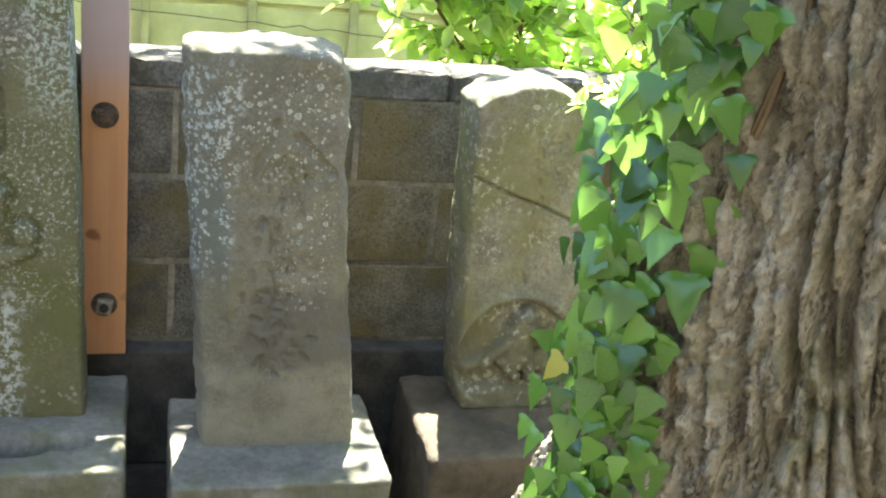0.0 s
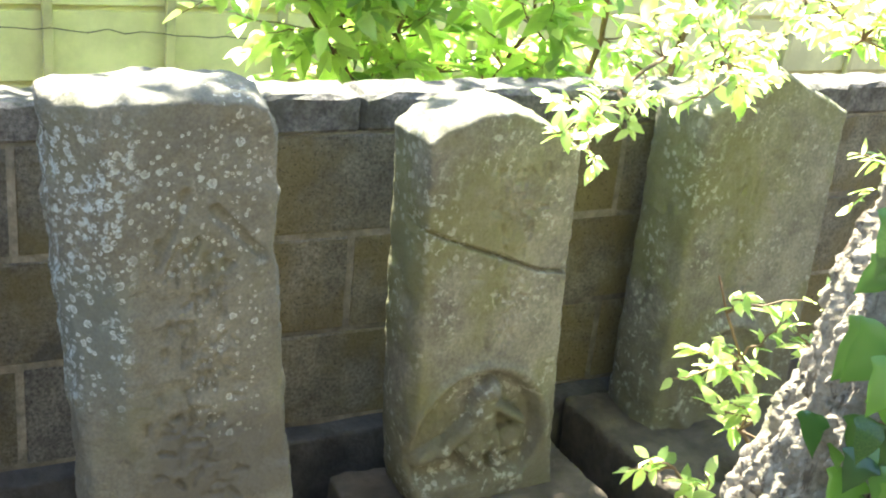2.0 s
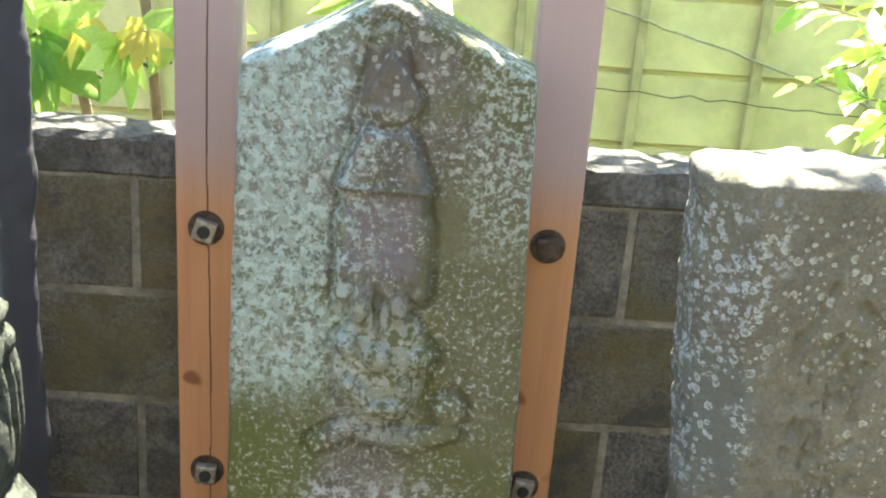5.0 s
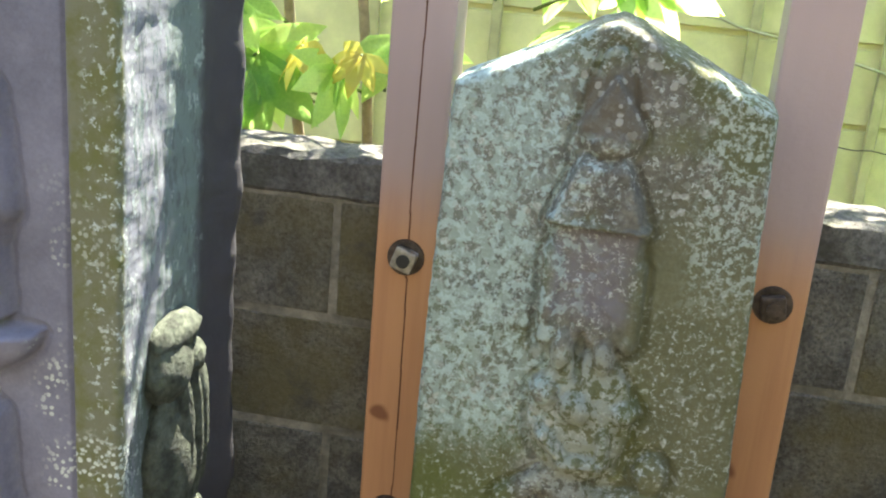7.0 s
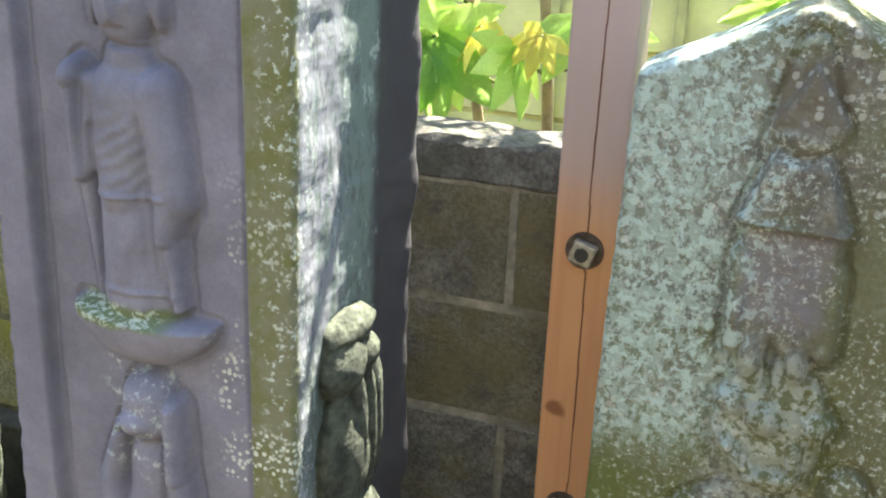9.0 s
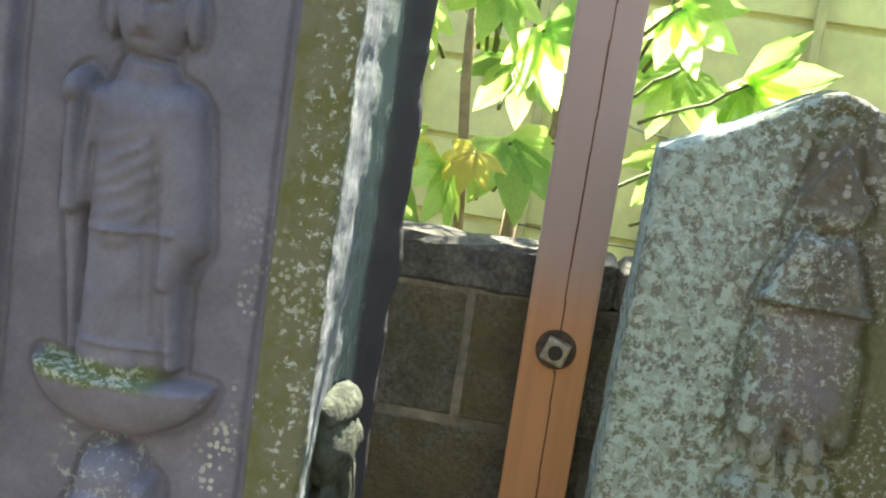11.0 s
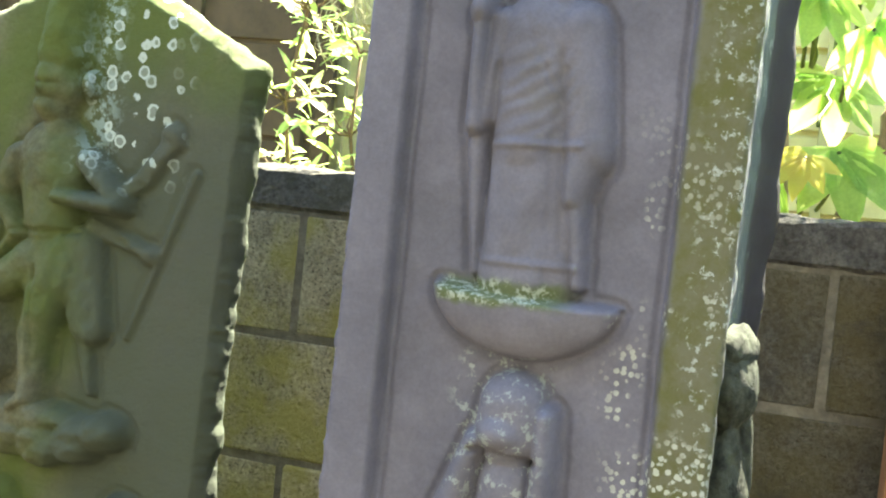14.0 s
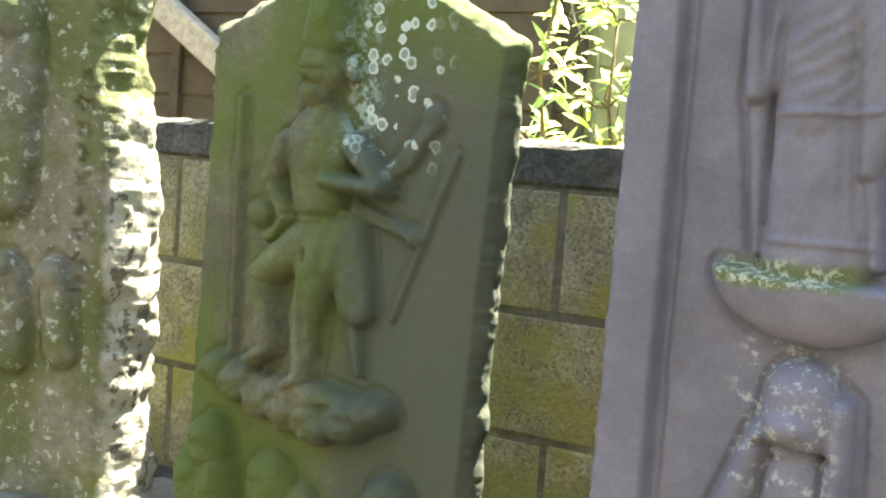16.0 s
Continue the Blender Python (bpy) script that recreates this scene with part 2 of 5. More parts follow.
def stone_b():
    s = Paint("green_mossy_stone", (0.118, 0.120, 0.076), 0.9, 0.35, 110)
    s.shade(6, 0.7, 1.15).shade(30, 0.8, 1.12).shade(150, 0.82, 1.15)
    s.lay(s.step(s.noise(4, 4, 0.55, None, (2, 7, 3)), 0.36, 0.58), (0.072, 0.105, 0.020), 0.85)
    s.lay(s.both(s.wobbly(0, 0.0, 0.08, 0.05, 8), s.wobbly(2, 0.95, 0.75, 0.1, 6)), (0.062, 0.072, 0.056), 0.85)
    d, c = s.cells(50, (2, 1, 5))
    zone = s.both(s.wobbly(0, 0.02, 0.06, 0.02), s.wobbly(0, 0.20, 0.15, 0.03), s.wobbly(2, 0.70, 0.78, 0.04))
    ring = s.both(s.step(d, 0.46, 0.42), s.math("MAXIMUM", s.step(d, 0.22, 0.30), 0.35))
    sep = s.n.new("ShaderNodeSeparateColor")
    s.l.new(c, sep.inputs[0])
    s.lay(s.both(ring, zone, s.step(sep.outputs[0], 0.45, 0.5)), (0.42, 0.50, 0.46), 0.9)
    s.lay(s.both(zone, s.wobbly(0, 0.10, 0.05, 0.03), s.step(s.noise(60, 8, 0.7), 0.48, 0.55)), (0.28, 0.38, 0.36), 0.7)
    return s.done()


def stone_a():
    s = Paint("broken_pale_stone", (0.16, 0.155, 0.115), 0.92, 0.6, 90)
    s.shade(6, 0.7, 1.2).shade(60, 0.8, 1.15)
    s.lay(s.step(s.noise(5, 4, 0.55, None, (2, 7, 3)), 0.36, 0.55), (0.085, 0.10, 0.028), 0.85)
    s.lay(s.step(s.noise(50, 8, 0.7), 0.56, 0.62), LICHEN, 0.6)
    # bare broken edge; its sunlit paleness and dark pits are painted in
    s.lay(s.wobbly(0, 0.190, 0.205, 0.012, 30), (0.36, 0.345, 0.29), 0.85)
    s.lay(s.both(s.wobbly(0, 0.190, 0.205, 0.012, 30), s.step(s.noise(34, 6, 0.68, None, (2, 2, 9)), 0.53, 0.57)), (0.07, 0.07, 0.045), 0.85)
    return s.done()


def stone_f():
    s = Paint("olive_weathered_stone", (0.18, 0.172, 0.13), 0.9, 0.5, 110)
    s.shade(6, 0.65, 1.18).shade(25, 0.8, 1.12).shade(140, 0.78, 1.18)
    s.lay(s.step(s.noise(5, 4, 0.55, None, (2, 7, 3)), 0.42, 0.62), (0.125, 0.125, 0.045), 0.7)
    s.lay(s.wobbly(2, 0.27, 0.12, 0.06, 10), (0.085, 0.082, 0.050), 0.75)
    d, c = s.cells(50, (5, 5, 5))
    s.lay(s.both(s.step(d, 0.36, 0.28), s.step(s.noise(7, 3, 0.5, None, (1, 2, 3)), 0.54, 0.62)), (0.36, 0.37, 0.30), 0.4)
    s.lay(s.both(s.step(s.noise(65, 6, 0.65), 0.54, 0.6), s.step(s.noise(9, 3, 0.5, None, (8, 2, 3)), 0.45, 0.6)), (0.36, 0.38, 0.31), 0.5)
    return s.done()


def plinth_stone():
    s = Paint("plinth_stone", (0.175, 0.17, 0.135), 0.92, 0.6, 80)
    s.shade(8, 0.65, 1.15).shade(60, 0.8, 1.15)
    s.lay(s.step(s.noise(6, 4, 0.55), 0.5, 0.65), (0.10, 0.11, 0.05), 0.6)
    return s.done()


def block_concrete():
    s = Paint("old_concrete_block", (0.175, 0.165, 0.135), 0.95, 0.9, 170, per_object=True)
    s.shade(12, 0.6, 1.2).shade(140, 0.55, 1.3)
    s.lay(s.step(s.noise(220, 3, 0.6), 0.60, 0.66), (0.03, 0.03, 0.025), 0.75)
    tint = s.step(s.random, 0.2, 0.8)
    s.lay(s.math("MULTIPLY", tint, s.step(s.noise(5, 4), 0.35, 0.65)), (0.15, 0.125, 0.05), 0.8)
    s.lay(s.step(s.noise(9, 5, 0.65, None, (3, 3, 3)), 0.56, 0.7), (0.07, 0.07, 0.06), 0.7)
    return s.done()


def block_mossy():
    s = Paint("yellow_mossy_concrete_block", (0.44, 0.395, 0.26), 0.95, 0.9, 170, per_object=True)
    s.shade(10, 0.65, 1.2).shade(140, 0.6, 1.25)
    s.lay(s.step(s.noise(200, 3, 0.6), 0.58, 0.64), (0.04, 0.035, 0.02), 0.75)
    s.lay(s.step(s.noise(6, 5, 0.6, None, (1, 5, 2)), 0.42, 0.6), (0.33, 0.30, 0.075), 0.8)
    return s.done()


def block_olive():
    s = Paint("olive_stained_concrete_block", (0.20, 0.185, 0.135), 0.95, 0.9, 170, per_object=True)
    s.shade(10, 0.6, 1.2).shade(140, 0.6, 1.25)
    s.lay(s.step(s.noise(5, 5, 0.6, None, (1, 5, 2)), 0.40, 0.62), (0.165, 0.135, 0.055), 0.8)
    s.lay(s.step(s.noise(200, 3, 0.6), 0.60, 0.66), (0.04, 0.035, 0.02), 0.7)
    return s.done()


def cap_concrete():
    s = Paint("wall_cap_concrete", (0.185, 0.175, 0.148), 0.95, 1.0, 120, per_object=True)
    s.shade(14, 0.5, 1.2).shade(120, 0.6, 1.25)
    s.lay(s.step(s.noise(10, 5, 0.65), 0.5, 0.62), (0.085, 0.085, 0.06), 0.7)
    return s.done()


def mortar():
    s = Paint("pale_mortar", (0.245, 0.222, 0.165), 0.95, 0.6, 150)
    s.shade(3, 0.35, 1.2).shade(40, 0.7, 1.2)
    s.lay(s.step(s.noise(14, 5, 0.65, None, (3, 1, 8)), 0.5, 0.62), (0.13, 0.12, 0.085), 0.7)
    return s.done()


def timber():
    s = Paint("brown_stained_timber", (0.46, 0.23, 0.105), 0.6, 0.12, 60)
    grain = s.noise(30, 6, 0.6, (1, 1, 0.06))
    s.lay(s.step(grain, 0.4, 0.65), (0.38, 0.175, 0.08), 0.7)
    s.lay(s.wobbly(2, 0.85, 1.02, 0.06, 5), (0.34, 0.265, 0.25), 0.85)
    d, c = s.cells(7.0, (0.3, 0.1, 0.7))
    s.lay(s.step(d, 0.16, 0.08), (0.15, 0.05, 0.02), 0.8)
    return s.done()


def bark():
    s = Paint("furrowed_bark", (0.34, 0.30, 0.215), 0.95, 1.0, 90)
    s.shade(9, 0.72, 1.15, stretch=(1, 1, 0.3)).shade(120, 0.75, 1.2)
    s.lay(s.step(s.noise(55, 8, 0.75, (1, 1, 0.3)), 0.47, 0.40), (0.085, 0.066, 0.045), 0.75)
    s.lay(s.step(s.noise(85, 6, 0.7, (1, 1, 0.5), (3, 1, 2)), 0.54, 0.60), (0.46, 0.42, 0.32), 0.65)
    s.lay(s.step(s.noise(8, 4, 0.6, None, (6, 1, 2)), 0.52, 0.66), (0.15, 0.15, 0.06), 0.55)
    return s.done()


def leaf_mat(name, colour, second, thin=0.45, rough=0.35):
    m, n, l, p = mat(name)
    info = n.new("ShaderNodeObjectInfo")
    geo = n.new("ShaderNodeNewGeometry")
    add = n.new("ShaderNodeMath")
    add.operation = "ADD"
    l.new(info.outputs["Random"], add.inputs[0])
    l.new(geo.outputs["Random Per Island"], add.inputs[1])
    fr = n.new("ShaderNodeMath")
    fr.operation = "FRACT"
    l.new(add.outputs[0], fr.inputs[0])
    tc = n.new("ShaderNodeTexCoord")
    nz = n.new("ShaderNodeTexNoise")
    nz.inputs["Scale"].default_value = 25
    l.new(tc.outputs["Object"], nz.inputs["Vector"])
    blend = n.new("ShaderNodeMath")
    blend.operation = "MULTIPLY_ADD"
    blend.inputs[1].default_value = 0.5
    l.new(nz.outputs["Fac"], blend.inputs[0])
    l.new(fr.outputs[0], blend.inputs[2])
    ramp = n.new("ShaderNodeValToRGB")
    ramp.color_ramp.elements[0].color = (*colour, 1)
    ramp.color_ramp.elements[1].color = (*second, 1)
    ramp.color_ramp.elements[0].position, ramp.color_ramp.elements[1].position = 0.25, 1.0
    l.new(blend.outputs[0], ramp.inputs[0])
    l.new(ramp.outputs[0], p.inputs["Base Color"])
    p.inputs["Roughness"].default_value = rough
    tr = n.new("ShaderNodeBsdfTranslucent")
    hs = n.new("ShaderNodeHueSaturation")
    hs.inputs["Value"].default_value, hs.inputs["Saturation"].default_value = 2.6, 0.95
    l.new(ramp.outputs[0], hs.inputs["Color"])
    l.new(hs.outputs[0], tr.inputs["Color"])
    mix = n.new("ShaderNodeMixShader")
    mix.inputs[0].default_value = thin
    l.new(p.outputs[0], mix.inputs[1])
    l.new(tr.outputs[0], mix.inputs[2])
    l.new(mix.outputs[0], n["Material Output"].inputs["Surface"])
    return m


def plain(name, colour, rough=0.6, metal=0.0, lo=0.7, hi=1.15, scale=30, bump=0.2):
    s = Paint(name, colour, rough, bump, 80)
    s.shade(scale, lo, hi)
    s.p.inputs["Metallic"].default_value = metal
    return s.done()


M_E, M_D, M_C, M_B, M_A, M_F = stone_e(), stone_d(), stone_c(), stone_b(), stone_a(), stone_f()
M_PLINTH, M_BLOCK, M_CAP, M_MORTAR = plinth_stone(), block_concrete(), cap_concrete(), mortar()
M_BLOCK_MOSSY, M_BLOCK_OLIVE = block_mossy(), block_olive()
M_TIMBER, M_BARK = timber(), bark()
M_IVY = leaf_mat("ivy_leaf", (0.022, 0.062, 0.012), (0.105, 0.215, 0.030), 0.26, 0.22)
M_LEAF = leaf_mat("shrub_leaf", (0.12, 0.205, 0.05), (0.36, 0.44, 0.16), 0.60, 0.32)
M_FATSIA = leaf_mat("broad_leaf", (0.15, 0.26, 0.055), (0.33, 0.43, 0.12), 0.62, 0.28)
M_YELLOW = leaf_mat("yellow_leaf", (0.36, 0.30, 0.04), (0.42, 0.38, 0.07), 0.5, 0.4)
M_TWIG = plain("twig_bark", (0.16, 0.11, 0.06), 0.8)
M_STEM = plain("green_stem", (0.12, 0.16, 0.04), 0.6)
M_IRON = plain("rusty_iron", (0.10, 0.075, 0.055), 0.6, 0.6, 0.5, 1.3, 60)
M_ZINC = plain("dull_zinc_nut", (0.33, 0.30, 0.24), 0.5, 0.7, 0.6, 1.2, 60)
M_FENCE = plain("cream_painted_board", (0.66, 0.62, 0.32), 0.7, 0.0, 0.8, 1.08, 5)
M_BATTEN = plain("fence_batten", (0.50, 0.46, 0.24), 0.7, 0.0, 0.7, 1.1, 8)
M_BROWNFENCE = plain("brown_board", (0.085, 0.065, 0.035), 0.8, 0.0, 0.7, 1.2, 6)
M_WIRE = plain("dark_wire", (0.06, 0.055, 0.04), 0.6)
M_CORD = plain("pale_cord", (0.42, 0.40, 0.24), 0.7)
M_BEAM = plain("pale_timber_beam", (0.42, 0.36, 0.26), 0.7)
M_SOIL = plain("dark_soil", (0.050, 0.042, 0.031), 0.95, 0.0, 0.5, 1.3, 12, 0.8)
M_CRACK = plain("crack_shadowed_wood", (0.12, 0.05, 0.025), 0.8)
# mossy green, darkened further to paint in the shade on that side
M_SHADED_CARVING = plain("dark_mossy_carving", (0.060, 0.068, 0.048), 0.9, 0.0, 0.45, 1.5, 45, 0.9)
M_WOOD_STEM = plain("tan_woody_stem", (0.30, 0.23, 0.14), 0.8)
M_BOLT_DARK = plain("dark_bolt_end", (0.03, 0.028, 0.022), 0.6)


# ---- shapes ----
def rand3(ix, iy, iz, seed):
    h = (ix * 374761393 + iy * 668265263 + iz * 2147483647 + seed * 1274126177) & 0xFFFFFFFF
    h = ((h ^ (h >> 13)) * 1274126177) & 0xFFFFFFFF
    return ((h ^ (h >> 16)) & 0xFFFF) / 65535.0


def vnoise(x, y, z, seed=0):
    """Smooth value noise on arrays, -1 to 1."""
    x, y, z = np.broadcast_arrays(np.asarray(x, float), np.asarray(y, float), np.asarray(z, float))
    ix, iy, iz = (np.floor(v).astype(np.int64) for v in (x, y, z))
    fx, fy, fz = x - ix, y - iy, z - iz
    fx, fy, fz = (v * v * (3 - 2 * v) for v in (fx, fy, fz))
    out = 0
    for a in (0, 1):
        for b in (0, 1):
            for c in (0, 1):
                w = (fx if a else 1 - fx) * (fy if b else 1 - fy) * (fz if c else 1 - fz)
                out = out + w * rand3(ix + a, iy + b, iz + c, seed)
    return out * 2 - 1


def fbm(x, y, z, octaves=4, seed=0):
    out, amp, f = 0, 1.0, 1.0
    for k in range(octaves):
        out = out + amp * vnoise(x * f, y * f, z * f, seed + k)
        amp, f = amp * 0.5, f * 2.03
    return out / 1.8


def sstep(v, a, b):
    t = np.clip((v - a) / (b - a), 0, 1)
    return t * t * (3 - 2 * t)


def dome(x, z, cx, cz, rx, rz, h, turn=0.0):
    """A low rounded boss."""
    c, s = math.cos(radians(turn)), math.sin(radians(turn))
    dx, dz = x - cx, z - cz
    u, v = (dx * c + dz * s) / rx, (-dx * s + dz * c) / rz
    return h * np.sqrt(np.clip(1 - u * u - v * v, 0, 1))


def limb(x, z, p, q, r0, r1, h):
    """A rounded ridge from p to q."""
    (px, pz), (qx, qz) = p, q
    dx, dz = qx - px, qz - pz
    t = np.clip(((x - px) * dx + (z - pz) * dz) / (dx * dx + dz * dz), 0, 1)
    d = np.hypot(x - px - t * dx, z - pz - t * dz)
    r = r0 + (r1 - r0) * t
    return h * np.sqrt(np.clip(1 - (d / r) ** 2, 0, 1))


def top_of(*shapes):
    out = shapes[0]
    for s in shapes[1:]:
        out = np.maximum(out, s)
    return out


def mesh_of(name, verts, faces, material, smooth=True):
    me = bpy.data.meshes.new(name)
    me.from_pydata(verts, [], faces)
    me.materials.append(material)
    if smooth:
        me.polygons.foreach_set("use_smooth", [True] * len(me.polygons))
    me.update()
    return me


def blob(verts, faces, c, r, n=12, bumpy=0.0):
    """Adds a rounded lump to lists of corners and faces."""
    base = len(verts)
    for i in range(n + 1):
        a = math.pi * i / n
        for j in range(2 * n):
            b = math.pi * j / n
            d = Vector((math.sin(a) * math.cos(b), math.sin(a) * math.sin(b), math.cos(a)))
            k = 1 + bumpy * noise.noise(d * 2.5 + Vector(c) * 9)
            verts.append((c[0] + d.x * r[0] * k, c[1] + d.y * r[1] * k, c[2] + d.z * r[2] * k))
    for i in range(n):
        for j in range(2 * n):
            k = (j + 1) % (2 * n)
            faces.append((base + i * 2 * n + j, base + (i + 1) * 2 * n + j, base + (i + 1) * 2 * n + k, base + i * 2 * n + k))


def stele(name, material, left, right, top, base, face_y, depth, relief, step=0.003, rough=0.002, side=0.006, round_=0.012, seed=1, turn=0.0, lumps=(), ragged=0.0, groove=0.0, boost=1.0, sunk=0.0, flare=0.0):
    """An upright stone slab: outline by left(z), right(z), top(x); carved front by relief(x, z), towards the viewer."""
    mid = (left(np.array(base)) + right(np.array(base))) / 2
    mid = float(mid)
    zt = float(np.max(top(np.linspace(float(left(np.array(base + .5))), float(right(np.array(base + .5))), 50))))
    nx = max(20, int((float(right(np.array(base + 0.3))) - float(left(np.array(base + 0.3)))) / step))
    nz = int((zt - base) / step)
    u, v = np.meshgrid(np.linspace(0, 1, nx + 1), np.linspace(0, 1, nz + 1))
    zz = base + v * (zt - base)
    xx = left(zz) + (right(zz) - left(zz)) * u
    zz = base + v * (top(xx) - base)
    xx = left(zz) + (right(zz) - left(zz)) * u
    lo, hi = left(zz), right(zz)
    if ragged:
        wob = ragged * fbm(zz * 22, 0.5, 1.5, 4, seed + 30)
        wob2 = ragged * fbm(zz * 22, 7.5, 3.5, 4, seed + 31)
        xx = xx + (1 - u) ** 6 * wob + u ** 6 * wob2
    e = np.minimum(np.minimum(xx - lo, hi - xx), (top(xx) - zz) * 0.9)
    e = np.clip(e + 0.004 * fbm(xx * 60, zz * 60, 3.3, 3, seed + 7), 0, None)
    hh = relief(xx, zz)
    if groove:
        mask = (hh > np.minimum(0.003, groove)).astype(float) if not sunk else (hh > -sunk + 0.004).astype(float)
        wide = mask.copy()
        for sx in range(-3, 4):
            for sz in range(-3, 4):
                if sx * sx + sz * sz < 11:
                    wide = np.maximum(wide, np.roll(np.roll(mask, sx, 1), sz, 0))
        soft = (wide + np.roll(wide, 1, 0) + np.roll(wide, -1, 0) + np.roll(wide, 1, 1) + np.roll(wide, -1, 1)) / 5
        hh = np.where(mask > 0, hh * boost, hh - groove * np.clip(soft - mask, 0, 1))
    y = -hh + rough * fbm(xx * 45, zz * 45, 0.7, 4, seed) + 1.5 * rough * fbm(xx * 11, zz * 11, 5.7, 3, seed + 4)
    k = np.clip(1 - e / round_, 0, 1)
    y = y + round_ * (1 - np.sqrt(np.clip(1 - k * k, 0, 1)))
    n = (nx + 1) * (nz + 1)
    verts = [(a - mid, b, c - base) for a, b, c in zip(xx.ravel(), y.ravel(), zz.ravel())]
    faces = []
    w = nx + 1
    for j in range(nz):
        for i in range(nx):
            a = j * w + i
            faces.append((a, a + 1, a + w + 1, a + w))
    loop = [i for i in range(w)] + [j * w + nx for j in range(1, nz + 1)] + [nz * w + i for i in range(nx - 1, -1, -1)] + [j * w for j in range(nz - 1, 0, -1)]
    m = len(loop)
    ring0 = np.array([verts[i] for i in loop])
    tang = np.roll(ring0, -3, 0) - np.roll(ring0, 3, 0)
    nor = np.stack([tang[:, 2], -tang[:, 0]], 1)
    nor /= np.linalg.norm(nor, axis=1, keepdims=True) + 1e-9
    prev = loop
    layers = max(6, int(depth / 0.012))
    for s in range(1, layers + 1):
        f = s / layers
        yy = ring0[:, 1] * (1 - f) + depth * f
        off = side * fbm(ring0[:, 0] * 28, yy * 28, ring0[:, 2] * 28, 4, seed + 11)
        off = off * (1 - 0.5 * (f > 0.98)) - 0.012 * max(0, (f - 0.9) / 0.1) ** 2 + (side * 1.2) * math.sin(math.pi * f) ** 0.5
        off = off + flare * ((0.85 + 0.5 * fbm(ring0[:, 2] * 9, 2.5, 0.5, 3, seed + 21)) * float(sstep(f, 0.76, 0.95)) - 0.35 * math.sin(math.pi * min(1.0, f / 0.8)))
        off = np.where(ring0[:, 2] < 0.001, 0, off)
        cur = len(verts)
        for q in range(m):
            verts.append((ring0[q, 0] + nor[q, 0] * off[q], yy[q], max(0.0, ring0[q, 2] + nor[q, 1] * off[q])))
        now = list(range(cur, cur + m))
        for q in range(m):
            r = (q + 1) % m
            faces.append((prev[r], prev[q], now[q], now[r]))
        prev = now
    faces.append(tuple(prev))
    ob = new(name, mesh_of(name, verts, faces, material))
    ob.matrix_world = pose(mid, face_y, base, 0, 0, turn)
    if lumps:
        verts, faces = [], []
        for c, r in lumps:
            blob(verts, faces, (c[0] - mid, c[1] - face_y, c[2] - base), r, 14, 0.16)
        fig = new("carved_side_figure", mesh_of("carved_side_figure", verts, faces, M_SHADED_CARVING))
        fig.parent = ob
        tagged(fig, "dark mossy squatting monkey carved on the side")
    return ob


def bm_box(bm, lo, hi, bevel=0.0, segs=1):
    r = bmesh.ops.create_cube(bm, size=1)
    size = [b - a for a, b in zip(lo, hi)]
    for v in r["verts"]:
        v.co = Vector([a + s * (c + 0.5) for a, s, c in zip(lo, size, v.co)])
    if bevel:
        es = list({e for v in r["verts"] for e in v.link_edges})
        bmesh.ops.bevel(bm, geom=es, offset=bevel, segments=segs, affect="EDGES", profile=0.6)


def mesh_from_bm(name, bm, material, smooth=False):
    me = bpy.data.meshes.new(name)
    bm.to_mesh(me)
    bm.free()
    me.materials.append(material)
    if smooth:
        me.polygons.foreach_set("use_smooth", [True] * len(me.polygons))
    return me


def part(name, bm, material, parent, label="", smooth=False, at=None):
    ob = new(name, mesh_from_bm(name, bm, material, smooth))
    ob.parent = parent
    if at is not None:
        ob.matrix_basis = at
    if label:
        tagged(ob, label)
    return ob


def piece(name, me, parent, m):
    ob = new(name, me)
    ob.parent = parent
    ob.matrix_basis = m
    return ob


def rough_block(name, material, lo, hi, seed, step=0.012, amp=0.006, corner=0.015, dents=()):
    """A worn stone block, rounded and uneven, with hollows (x, y, rx, ry, depth) in its top."""
    c = [(a + b) / 2 for a, b in zip(lo, hi)]
    bm = bmesh.new()
    bm_box(bm, [a - m for a, m in zip(lo, c)], [b - m for b, m in zip(hi, c)], corner, 3)
    for k in range(3):
        axis_lo, axis_hi = lo[k] - c[k], hi[k] - c[k]
        cuts = max(2, int((axis_hi - axis_lo) / step))
        no = Vector([1 if i == k else 0 for i in range(3)])
        for q in range(1, cuts):
            p = axis_lo + (axis_hi - axis_lo) * q / cuts
            bmesh.ops.bisect_plane(bm, geom=bm.verts[:] + bm.edges[:] + bm.faces[:], plane_co=no * p, plane_no=no)
    bm.normal_update()
    bottom = lo[2] - c[2]
    for v in bm.verts:
        p = v.co + Vector(c)
        d = noise.fractal(p * 13 + Vector((seed, 0, 0)), 0.6, 2.0, 4) * amp
        if v.co.z > bottom + 0.002:
            v.co += v.normal * d
        for dx, dy, rx, ry, dep in dents:
            q = ((p.x - dx) / rx) ** 2 + ((p.y - dy) / ry) ** 2
            if q < 1.3 and v.normal.z > 0.5:
                v.co.z -= dep * (1 if q < 0.9 else max(0, (1.3 - q) / 0.4))
        v.co.z = max(v.co.z, bottom)
    ob = new(name, mesh_from_bm(name, bm, material, True))
    ob.matrix_world = pose(*c)
    return ob


